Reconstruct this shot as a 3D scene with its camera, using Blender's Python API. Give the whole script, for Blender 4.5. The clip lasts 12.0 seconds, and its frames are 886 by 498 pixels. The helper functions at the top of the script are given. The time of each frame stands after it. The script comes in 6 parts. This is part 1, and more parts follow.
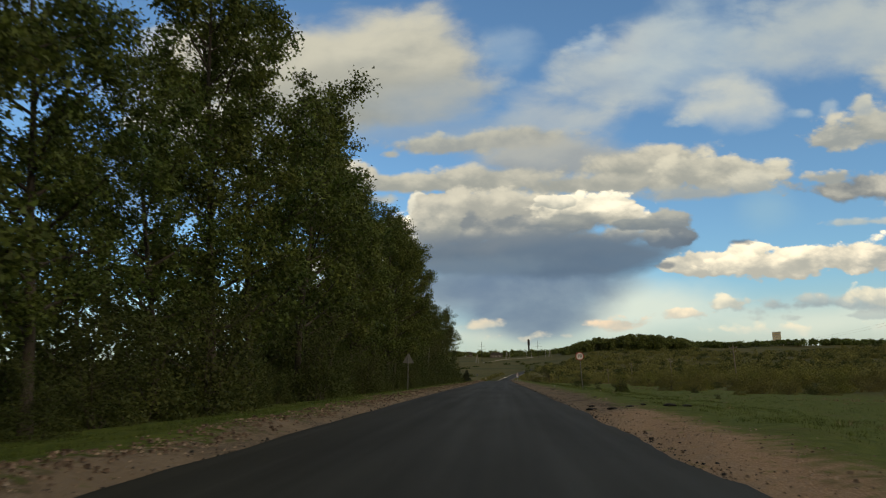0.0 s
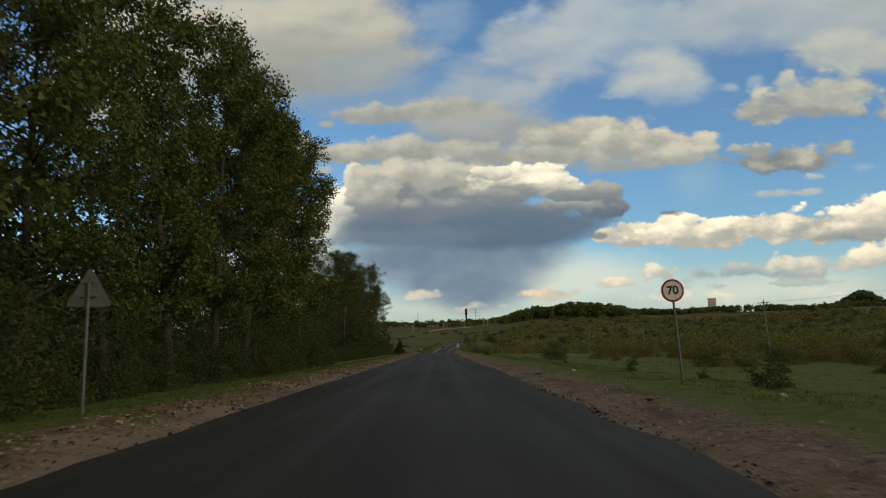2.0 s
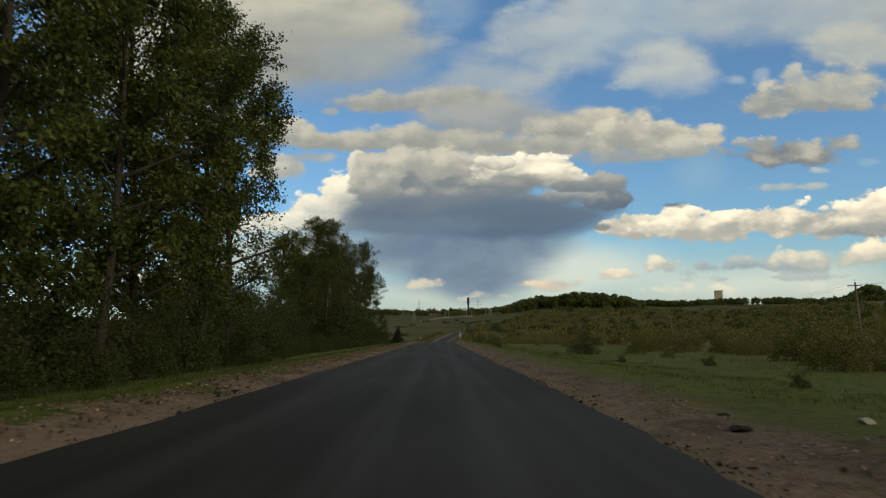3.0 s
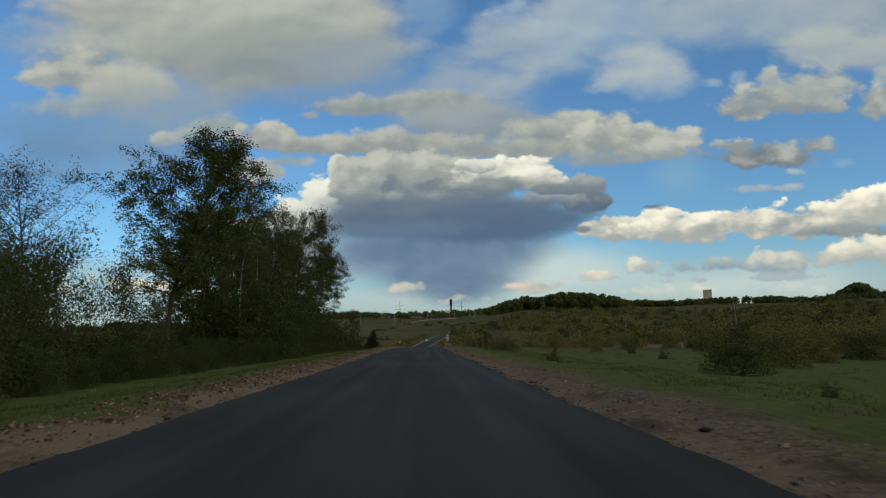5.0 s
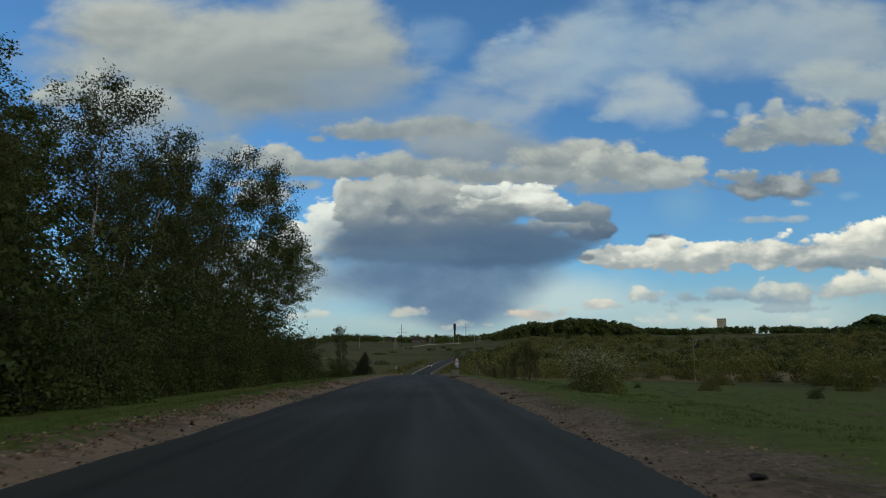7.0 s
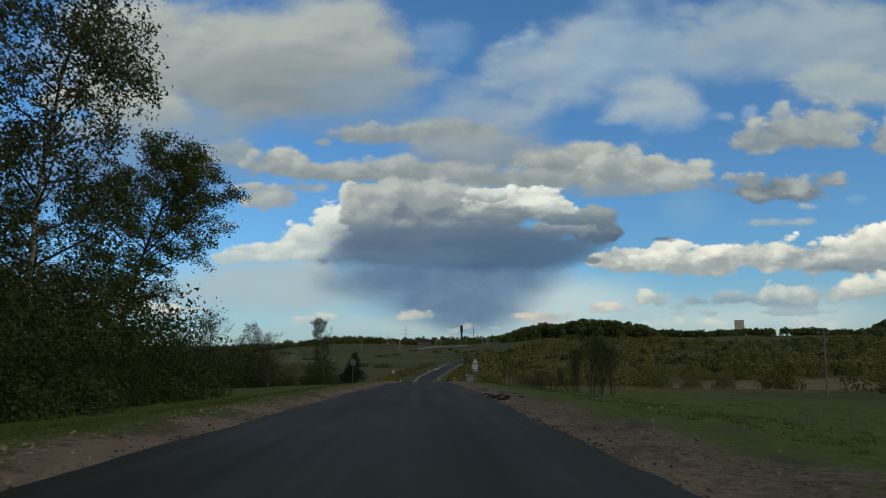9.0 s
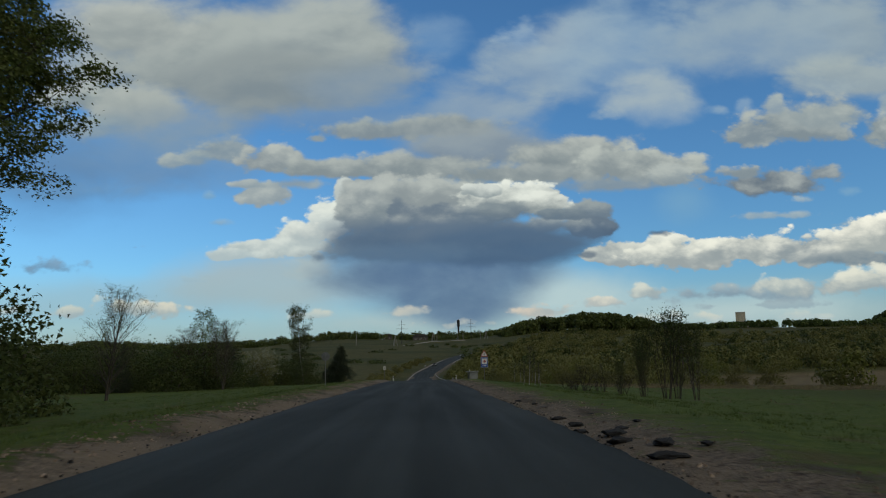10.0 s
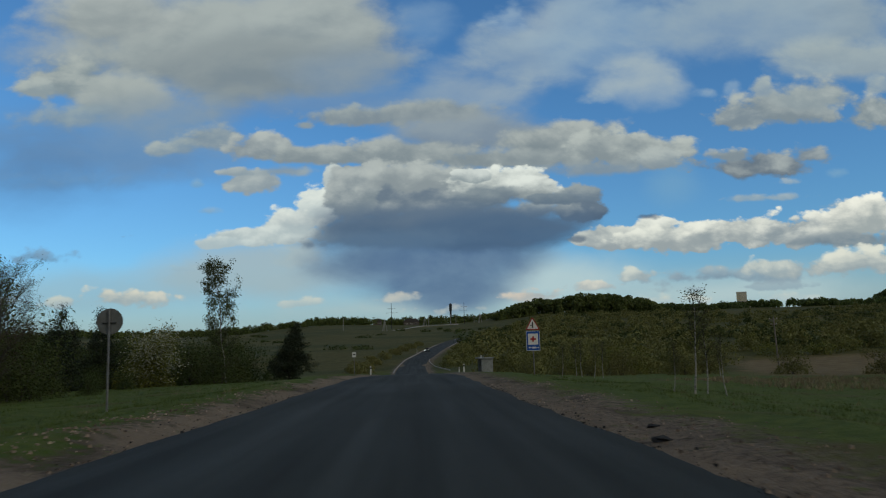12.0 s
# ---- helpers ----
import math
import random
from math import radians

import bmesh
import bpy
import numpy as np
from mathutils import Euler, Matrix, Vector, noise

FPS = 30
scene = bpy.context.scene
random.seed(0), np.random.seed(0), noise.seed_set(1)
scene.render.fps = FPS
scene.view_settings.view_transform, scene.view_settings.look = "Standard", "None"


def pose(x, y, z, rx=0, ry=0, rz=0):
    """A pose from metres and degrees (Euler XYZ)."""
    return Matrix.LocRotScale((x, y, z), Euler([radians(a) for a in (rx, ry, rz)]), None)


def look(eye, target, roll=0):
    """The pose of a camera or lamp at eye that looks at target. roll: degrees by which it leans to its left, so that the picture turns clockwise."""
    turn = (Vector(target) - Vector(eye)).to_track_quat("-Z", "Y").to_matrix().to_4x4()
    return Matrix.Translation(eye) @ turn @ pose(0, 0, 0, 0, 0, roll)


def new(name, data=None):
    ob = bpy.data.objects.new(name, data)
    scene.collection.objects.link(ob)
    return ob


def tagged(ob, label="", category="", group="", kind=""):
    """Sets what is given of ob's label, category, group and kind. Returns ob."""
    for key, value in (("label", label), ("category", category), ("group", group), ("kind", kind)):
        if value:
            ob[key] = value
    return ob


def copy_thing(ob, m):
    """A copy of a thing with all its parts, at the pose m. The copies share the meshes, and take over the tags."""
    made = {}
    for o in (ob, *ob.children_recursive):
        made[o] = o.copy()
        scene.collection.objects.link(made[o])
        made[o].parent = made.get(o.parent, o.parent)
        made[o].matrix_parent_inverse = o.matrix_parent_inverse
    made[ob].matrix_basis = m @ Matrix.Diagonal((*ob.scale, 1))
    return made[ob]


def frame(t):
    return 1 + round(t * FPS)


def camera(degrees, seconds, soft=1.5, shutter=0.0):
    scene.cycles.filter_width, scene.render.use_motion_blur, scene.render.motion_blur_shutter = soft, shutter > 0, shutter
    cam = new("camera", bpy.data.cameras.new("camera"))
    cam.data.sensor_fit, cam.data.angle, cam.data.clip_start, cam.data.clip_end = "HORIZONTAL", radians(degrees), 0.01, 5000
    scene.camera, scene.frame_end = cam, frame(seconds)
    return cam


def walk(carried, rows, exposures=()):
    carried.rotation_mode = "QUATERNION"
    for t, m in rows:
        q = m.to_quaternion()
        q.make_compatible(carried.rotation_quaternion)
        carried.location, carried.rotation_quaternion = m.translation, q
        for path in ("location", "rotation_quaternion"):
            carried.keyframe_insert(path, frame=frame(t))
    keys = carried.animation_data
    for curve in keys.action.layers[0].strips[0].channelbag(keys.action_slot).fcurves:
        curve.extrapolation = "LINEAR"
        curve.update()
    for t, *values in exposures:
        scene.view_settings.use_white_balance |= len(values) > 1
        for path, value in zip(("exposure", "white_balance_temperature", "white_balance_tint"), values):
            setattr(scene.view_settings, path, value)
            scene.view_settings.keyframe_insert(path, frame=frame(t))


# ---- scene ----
cam = camera(60.0, 12.0, soft=1.1, shutter=0.12)
PATH = [
    (0.0, pose(0.25, 0.00, 1.25, 99.56, 0.94, 4.25)),
    (0.5, pose(0.37, 11.00, 1.31, 98.71, 2.15, 1.55)),
    (1.0, pose(0.32, 22.00, 1.36, 98.13, 3.01, -0.03)),
    (1.5, pose(0.18, 33.00, 1.41, 98.02, 2.83, -0.57)),
    (2.0, pose(-0.12, 44.00, 1.44, 97.30, 1.81, -0.40)),
    (2.5, pose(0.07, 55.00, 1.47, 96.60, 1.17, -0.27)),
    (3.0, pose(0.15, 66.00, 1.47, 96.49, 0.98, -0.30)),
    (5.0, pose(-0.04, 110.00, 1.44, 96.70, 1.58, -1.64)),
    (5.5, pose(-0.03, 121.00, 1.43, 97.28, 1.59, -1.78)),
    (6.0, pose(-0.01, 132.00, 1.43, 98.09, 1.43, -1.86)),
    (6.5, pose(-0.02, 143.00, 1.43, 98.21, 1.01, -1.70)),
    (7.0, pose(-0.02, 154.00, 1.44, 98.60, 0.52, -1.49)),
    (9.0, pose(0.11, 198.00, 1.52, 98.83, 0.46, -1.06)),
    (9.5, pose(0.04, 209.00, 1.53, 98.79, 0.51, -1.08)),
    (10.0, pose(-0.03, 220.00, 1.50, 98.49, 0.97, -1.32)),
    (10.5, pose(-0.05, 231.00, 1.46, 97.95, 1.57, -1.71)),
    (11.0, pose(0.00, 242.00, 1.41, 97.49, 1.73, -1.93)),
    (11.5, pose(-0.09, 253.00, 1.34, 97.50, 1.45, -1.86)),
    (12.0, pose(-0.13, 264.00, 1.25, 97.42, 1.72, -1.96)),
]
walk(cam, PATH, ((0.0, 0.2, 8500, 11), (1.0, 0.13, 8400, 11), (3.0, 0.08, 8300, 11), (5.0, -0.08, 7250, 8), (6.0, -0.14, 6700, 5), (9.0, -0.17, 6700, 6), (10.5, -0.26, 6550, 5), (12.0, -0.28, 6450, 5)))

# ---- sky, sun, exposure ----
SUN_EL, SUN_AZ = 28.0, 128.0   # degrees up, degrees clockwise from the road's heading
scene.view_settings.exposure = 0.0

world = bpy.data.worlds.new("sky")
scene.world = world
world.use_nodes = True
WN, WL = world.node_tree.nodes, world.node_tree.links


def wnode(kind, **values):
    n = WN.new(kind)
    for k, v in values.items():
        n.inputs[int(k[1:])].default_value = v
    return n


def wmath(op, a, b=None, c=None, clamp=False):
    n = WN.new("ShaderNodeMath")
    n.operation, n.use_clamp = op, clamp
    for i, v in enumerate((a, b, c)):
        if v is None:
            continue
        if isinstance(v, (int, float)):
            n.inputs[i].default_value = v
        else:
            WL.new(v, n.inputs[i])
    return n.outputs[0]


def wmix(fac, a, b, blend="MIX"):
    n = WN.new("ShaderNodeMix")
    n.data_type, n.blend_type = "RGBA", blend
    for i, v in ((0, fac), (6, a), (7, b)):
        if isinstance(v, (int, float, tuple)):
            n.inputs[i].default_value = v
        else:
            WL.new(v, n.inputs[i])
    return n.outputs[2]


def wrange(value, a, b, c=0.0, d=1.0):
    n = WN.new("ShaderNodeMapRange")
    n.interpolation_type = "SMOOTHSTEP"
    WL.new(value, n.inputs[0])
    for i, v in enumerate((a, b, c, d)):
        n.inputs[i + 1].default_value = v
    return n.outputs[0]


air = WN.new("ShaderNodeTexSky")
air.sky_type = "NISHITA"
air.sun_disc = False
air.sun_elevation = radians(SUN_EL)
air.sun_rotation = radians(SUN_AZ)
air.air_density, air.dust_density, air.ozone_density = 1.0, 0.6, 2.0

coord = WN.new("ShaderNodeTexCoord").outputs["Generated"]
split = WN.new("ShaderNodeSeparateXYZ")
WL.new(coord, split.inputs[0])
DX, DY, DZ = split.outputs
ahead = wmath("MAXIMUM", DY, 0.12)
U, V = wmath("DIVIDE", DX, ahead), wmath("DIVIDE", DZ, ahead)
flat = WN.new("ShaderNodeCombineXYZ")
WL.new(U, flat.inputs[0]), WL.new(V, flat.inputs[1])
PLANE = flat.outputs[0]


def puffs(shift, scale, detail=9.0, rough=0.55):
    """Billowing cloud texture over the sky's plane, shifted."""
    place = WN.new("ShaderNodeMapping")
    WL.new(PLANE, place.inputs[0])
    place.inputs["Location"].default_value = (*shift, 0)
    place.inputs["Scale"].default_value = (scale, scale * 1.75, 1)
    n = WN.new("ShaderNodeTexNoise")
    n.inputs["Scale"].default_value, n.inputs["Detail"].default_value = 1.0, detail
    n.inputs["Roughness"].default_value = rough
    n.inputs["Distortion"].default_value = 0.25
    WL.new(place.outputs[0], n.inputs["Vector"])
    return n.outputs["Fac"]


def cells(shift, scale):
    place = WN.new("ShaderNodeMapping")
    WL.new(PLANE, place.inputs[0])
    place.inputs["Location"].default_value = (*shift, 0)
    place.inputs["Scale"].default_value = (scale, scale * 1.5, 1)
    n = WN.new("ShaderNodeTexVoronoi")
    n.feature = "SMOOTH_F1"
    n.inputs["Scale"].default_value, n.inputs["Detail"].default_value = 1.0, 3.0
    n.inputs["Smoothness"].default_value = 0.7
    WL.new(place.outputs[0], n.inputs["Vector"])
    return n.outputs["Distance"]


FBM, FBM_UP = puffs((3.1, 1.7), 11.0), puffs((3.1 - 0.12, 1.7 + 0.22), 11.0)
BILLOW = wmath("SUBTRACT", 1.0, cells((1.3, 0.4), 34.0))
SHAPE = wmath("SUBTRACT", wmath("ADD", wmath("MULTIPLY", FBM, 0.72), wmath("MULTIPLY", BILLOW, 0.30)), 0.43)
RELIEF = wmath("ADD", wmath("MULTIPLY", wmath("SUBTRACT", FBM, FBM_UP), 2.1),
               wmath("MULTIPLY", wmath("SUBTRACT", BILLOW, 0.55), 0.42))

SOFT_FBM, SOFT_UP = puffs((0.7, 2.9), 5.5, 7.0, 0.52), puffs((0.7 - 0.10, 2.9 + 0.2), 5.5, 5.0, 0.5)
SOFT_SHAPE = wmath("SUBTRACT", wmath("ADD", wmath("MULTIPLY", SOFT_FBM, 0.60), wmath("MULTIPLY", FBM, 0.40)), 0.42)
SOFT_RELIEF = wmath("MULTIPLY", wmath("ADD", wmath("SUBTRACT", SOFT_FBM, SOFT_UP), wmath("MULTIPLY", wmath("SUBTRACT", FBM, FBM_UP), 0.5)), 1.8)


def cloud_group():
    g = bpy.data.node_groups.new("cloud_layer", "ShaderNodeTree")
    for name, kind in (("Behind", "NodeSocketColor"), ("Plane", "NodeSocketVector"), ("Shape", "NodeSocketFloat"),
                       ("Relief", "NodeSocketFloat"), ("Centre", "NodeSocketVector"), ("Size", "NodeSocketVector"),
                       ("Top", "NodeSocketColor"), ("Base", "NodeSocketColor"), ("Soft", "NodeSocketFloat"),
                       ("Rough", "NodeSocketFloat"), ("Cover", "NodeSocketFloat")):
        g.interface.new_socket(name, in_out="INPUT", socket_type=kind)
    g.interface.new_socket("Sky", in_out="OUTPUT", socket_type="NodeSocketColor")
    N, L = g.nodes, g.links
    gin, gout = N.new("NodeGroupInput").outputs, N.new("NodeGroupOutput")

    def vec(op, a, b):
        n = N.new("ShaderNodeVectorMath")
        n.operation = op
        L.new(a, n.inputs[0])
        if b is not None:
            L.new(b, n.inputs[1])
        return n

    def num(op, a, b=None, clamp=False):
        n = N.new("ShaderNodeMath")
        n.operation, n.use_clamp = op, clamp
        for i, v in enumerate((a, b)):
            if isinstance(v, (int, float)):
                n.inputs[i].default_value = v
            elif v is not None:
                L.new(v, n.inputs[i])
        return n.outputs[0]

    def mix(f, a, b):
        n = N.new("ShaderNodeMix")
        n.data_type = "RGBA"
        L.new(f, n.inputs[0]), L.new(a, n.inputs[6]), L.new(b, n.inputs[7])
        return n.outputs[2]

    def step(v, a, b):
        n = N.new("ShaderNodeMapRange")
        n.interpolation_type = "SMOOTHSTEP"
        L.new(v, n.inputs[0])
        for i, w in ((1, a), (2, b)):
            if isinstance(w, (int, float)):
                n.inputs[i].default_value = w
            else:
                L.new(w, n.inputs[i])
        return n.outputs[0]

    # the trace of the sky behind keeps the clouds in order, one after the other
    trace = N.new("ShaderNodeVectorMath")
    trace.operation = "MULTIPLY_ADD"
    trace.inputs[1].default_value = (1e-7, 1e-7, 1e-7)
    L.new(gin["Behind"], trace.inputs[0]), L.new(gin["Plane"], trace.inputs[2])
    q = vec("DIVIDE", vec("SUBTRACT", trace.outputs[0], gin["Centre"]).outputs[0], gin["Size"]).outputs[0]
    s = N.new("ShaderNodeSeparateXYZ")
    L.new(q, s.inputs[0])
    low = num("MULTIPLY", num("MINIMUM", s.outputs[1], 0.0), 1.35)
    qy = num("ADD", num("MAXIMUM", s.outputs[1], 0.0), low)
    d = num("SQRT", num("ADD", num("MULTIPLY", s.outputs[0], s.outputs[0]), num("MULTIPLY", qy, qy)))
    bulge = N.new("ShaderNodeMath")
    bulge.operation = "MULTIPLY_ADD"
    L.new(gin["Shape"], bulge.inputs[0]), L.new(gin["Rough"], bulge.inputs[1]), L.new(num("SUBTRACT", 1.0, d), bulge.inputs[2])
    edge = bulge.outputs[0]
    cover = num("MULTIPLY", step(edge, 0.0, gin["Soft"]), gin["Cover"])
    light = num("ADD", num("ADD", 0.55, num("MULTIPLY", s.outputs[1], 0.5)), gin["Relief"])
    colour = mix(step(light, 0.0, 1.05), gin["Base"], gin["Top"])
    L.new(mix(cover, gin["Behind"], colour), gout.inputs[0])
    return g


CLOUD = cloud_group()
# clear air: the sky's own colour, pale and milky towards the horizon
blue = wmix(1.0, air.outputs[0], (0.062, 0.107, 0.145, 1), "MULTIPLY")
haze = wrange(wmath("ABSOLUTE", DZ), 0.0, 0.13, 0.82, 0.0)
SKY = wmix(haze, blue, (0.42, 0.495, 0.515, 1))
# unseen broken cloud added over the remaining sky to dim and warm the ground
place = WN.new("ShaderNodeMapping")
WL.new(coord, place.inputs[0])
place.inputs["Scale"].default_value = (2.2, 2.2, 4.5)
broken = WN.new("ShaderNodeTexNoise")
broken.inputs["Detail"].default_value = 6.0
broken.inputs["Scale"].default_value = 1.3
WL.new(place.outputs[0], broken.inputs["Vector"])
unseen_cloud = wmath("MULTIPLY", wrange(broken.outputs["Fac"], 0.34, 0.54), wrange(DY, 0.80, 0.62))
SKY = wmix(unseen_cloud, SKY, (0.305, 0.278, 0.236, 1))


def cloud(u, v, a, b, top, base, soft, rough, cover):
    """One cloud round the direction (u, v) of the sky's plane, a wide and b high to each side."""
    global SKY
    n = WN.new("ShaderNodeGroup")
    n.node_tree = CLOUD
    mild = soft >= 0.6 and b > 0.028
    for name, link in (("Behind", SKY), ("Plane", PLANE), ("Shape", SOFT_SHAPE if mild else SHAPE), ("Relief", SOFT_RELIEF if mild else RELIEF)):
        WL.new(link, n.inputs[name])
    n.inputs["Centre"].default_value = (u, v, 0)
    n.inputs["Size"].default_value = (a * 1.15, b * 1.15, 1) if mild else (a * 1.15, b * 1.22, 1)
    n.inputs["Top"].default_value, n.inputs["Base"].default_value = (*top, 1), (*base, 1)
    n.inputs["Soft"].default_value, n.inputs["Rough"].default_value = (soft * 0.85, rough * 2.5) if mild else (soft, rough * 1.7)
    n.inputs["Cover"].default_value = cover
    SKY = n.outputs[0]


# thin veils high up
cloud(0.095, 0.342, 0.092, 0.0491, (0.429, 0.51, 0.562), (0.286, 0.388, 0.53), 1.00, 1.00, 0.72)
cloud(0.155, 0.385, 0.077, 0.0602, (0.477, 0.564, 0.6), (0.3, 0.411, 0.557), 0.90, 1.10, 0.72)
cloud(0.203, 0.432, 0.074, 0.0488, (0.502, 0.578, 0.614), (0.324, 0.434, 0.585), 0.90, 1.20, 0.70)
cloud(0.269, 0.415, 0.133, 0.0974, (0.336, 0.471, 0.618), (0.238, 0.377, 0.586), 1.10, 1.10, 0.80)
cloud(0.134, 0.442, 0.035, 0.0276, (0.377, 0.51, 0.662), (0.238, 0.388, 0.621), 0.90, 1.30, 0.60)
cloud(0.312, 0.350, 0.061, 0.0368, (0.502, 0.578, 0.604), (0.279, 0.411, 0.597), 0.90, 1.20, 0.72)
cloud(0.256, 0.330, 0.028, 0.0127, (0.477, 0.564, 0.6), (0.302, 0.434, 0.605), 0.80, 1.30, 0.60)
cloud(0.405, 0.336, 0.019, 0.0096, (0.432, 0.55, 0.645), (0.281, 0.434, 0.631), 0.90, 1.40, 0.55)
cloud(0.438, 0.340, 0.016, 0.0160, (0.377, 0.51, 0.652), (0.238, 0.388, 0.621), 0.90, 1.40, 0.50)
cloud(0.596, 0.431, 0.152, 0.0660, (0.429, 0.51, 0.544), (0.322, 0.411, 0.492), 1.00, 1.00, 0.85)
cloud(0.460, 0.437, 0.119, 0.0698, (0.365, 0.471, 0.568), (0.269, 0.388, 0.549), 1.00, 1.10, 0.85)
cloud(0.622, 0.377, 0.120, 0.0342, (0.464, 0.537, 0.553), (0.332, 0.411, 0.475), 0.70, 1.00, 0.92)
cloud(0.550, 0.370, 0.064, 0.0178, (0.418, 0.51, 0.562), (0.286, 0.388, 0.512), 0.90, 1.10, 0.70)
cloud(-0.393, 0.270, 0.191, 0.0611, (0.228, 0.355, 0.529), (0.152, 0.285, 0.505), 1.10, 0.90, 0.75)
cloud(-0.494, 0.249, 0.145, 0.0984, (0.118, 0.249, 0.474), (0.118, 0.249, 0.474), 1.40, 0.60, 0.60)
cloud(-0.457, 0.229, 0.138, 0.0166, (0.208, 0.366, 0.572), (0.142, 0.304, 0.551), 1.20, 1.00, 0.60)
cloud(0.017, 0.439, 0.043, 0.0356, (0.272, 0.423, 0.633), (0.18, 0.345, 0.606), 1.00, 1.30, 0.55)
cloud(0.012, 0.393, 0.038, 0.0112, (0.308, 0.447, 0.63), (0.208, 0.366, 0.603), 0.90, 1.30, 0.50)
cloud(0.349, 0.207, 0.042, 0.0386, (0.244, 0.459, 0.666), (0.214, 0.434, 0.669), 1.30, 0.70, 0.50)
cloud(-0.126, 0.334, 0.173, 0.0431, (0.228, 0.355, 0.538), (0.178, 0.314, 0.544), 1.10, 1.00, 0.75)
# the broad grey cloud
cloud(-0.261, 0.411, 0.234, 0.0939, (0.462, 0.51, 0.509), (0.263, 0.314, 0.348), 0.75, 0.75, 1.00)
cloud(-0.397, 0.453, 0.105, 0.0480, (0.524, 0.564, 0.553), (0.319, 0.366, 0.388), 0.70, 0.80, 1.00)
cloud(-0.125, 0.429, 0.095, 0.0643, (0.474, 0.523, 0.522), (0.291, 0.345, 0.381), 0.70, 0.80, 1.00)
cloud(-0.208, 0.379, 0.162, 0.0490, (0.329, 0.377, 0.399), (0.247, 0.304, 0.352), 0.90, 0.80, 0.95)
cloud(-0.080, 0.373, 0.084, 0.0397, (0.293, 0.377, 0.472), (0.227, 0.334, 0.484), 1.10, 0.90, 0.70)
cloud(-0.455, 0.367, 0.067, 0.0375, (0.499, 0.543, 0.529), (0.282, 0.345, 0.381), 0.50, 0.90, 1.00)
cloud(-0.498, 0.354, 0.043, 0.0187, (0.499, 0.55, 0.54), (0.321, 0.388, 0.426), 0.50, 1.10, 1.00)
cloud(-0.376, 0.345, 0.058, 0.0343, (0.486, 0.53, 0.52), (0.32, 0.377, 0.407), 0.60, 0.90, 1.00)
cloud(-0.446, 0.318, 0.096, 0.0232, (0.383, 0.459, 0.483), (0.259, 0.355, 0.456), 0.80, 1.00, 0.90)
cloud(-0.328, 0.318, 0.082, 0.0388, (0.312, 0.388, 0.459), (0.22, 0.345, 0.506), 1.00, 0.90, 0.75)
# small puffs
cloud(-0.264, 0.285, 0.043, 0.0200, (0.439, 0.497, 0.504), (0.257, 0.334, 0.408), 0.55, 1.10, 0.95)
cloud(-0.301, 0.274, 0.025, 0.0138, (0.416, 0.484, 0.5), (0.25, 0.345, 0.444), 0.60, 1.10, 0.90)
cloud(-0.332, 0.271, 0.025, 0.0107, (0.463, 0.523, 0.53), (0.276, 0.366, 0.451), 0.50, 1.20, 0.95)
cloud(-0.283, 0.223, 0.013, 0.0076, (0.331, 0.523, 0.699), (0.213, 0.423, 0.676), 0.80, 1.40, 0.80)
cloud(-0.268, 0.188, 0.023, 0.0075, (0.38, 0.537, 0.671), (0.227, 0.423, 0.654), 0.80, 1.30, 0.80)
cloud(0.484, 0.234, 0.082, 0.0250, (0.486, 0.53, 0.533), (0.157, 0.204, 0.264), 0.35, 1.10, 1.00)
cloud(0.437, 0.247, 0.040, 0.0117, (0.524, 0.564, 0.562), (0.264, 0.324, 0.374), 0.35, 1.20, 1.00)
cloud(0.540, 0.245, 0.041, 0.0173, (0.462, 0.51, 0.526), (0.2, 0.258, 0.322), 0.40, 1.20, 1.00)
cloud(0.475, 0.189, 0.060, 0.0070, (0.527, 0.592, 0.6), (0.323, 0.423, 0.496), 0.75, 1.87, 0.76)
cloud(0.590, 0.176, 0.059, 0.0062, (0.541, 0.622, 0.629), (0.333, 0.434, 0.518), 0.75, 1.87, 0.72)
cloud(0.508, 0.210, 0.019, 0.0062, (0.567, 0.636, 0.654), (0.324, 0.434, 0.527), 0.75, 2.21, 0.72)
cloud(0.505, 0.308, 0.088, 0.0271, (0.499, 0.543, 0.537), (0.255, 0.314, 0.363), 0.40, 1.00, 1.00)
cloud(0.453, 0.301, 0.044, 0.0238, (0.512, 0.557, 0.551), (0.247, 0.309, 0.368), 0.35, 1.10, 1.00)
cloud(0.554, 0.328, 0.071, 0.0273, (0.487, 0.537, 0.535), (0.311, 0.377, 0.422), 0.55, 1.00, 1.00)
cloud(0.482, 0.343, 0.017, 0.0161, (0.475, 0.537, 0.544), (0.303, 0.388, 0.476), 0.50, 1.20, 0.95)
cloud(0.639, 0.304, 0.044, 0.0320, (0.565, 0.607, 0.595), (0.264, 0.324, 0.366), 0.40, 1.10, 1.00)
cloud(0.649, 0.342, 0.027, 0.0178, (0.452, 0.523, 0.539), (0.294, 0.388, 0.485), 0.60, 1.10, 0.90)
cloud(0.577, 0.221, 0.019, 0.0094, (0.331, 0.523, 0.677), (0.243, 0.447, 0.662), 0.90, 1.20, 0.60)
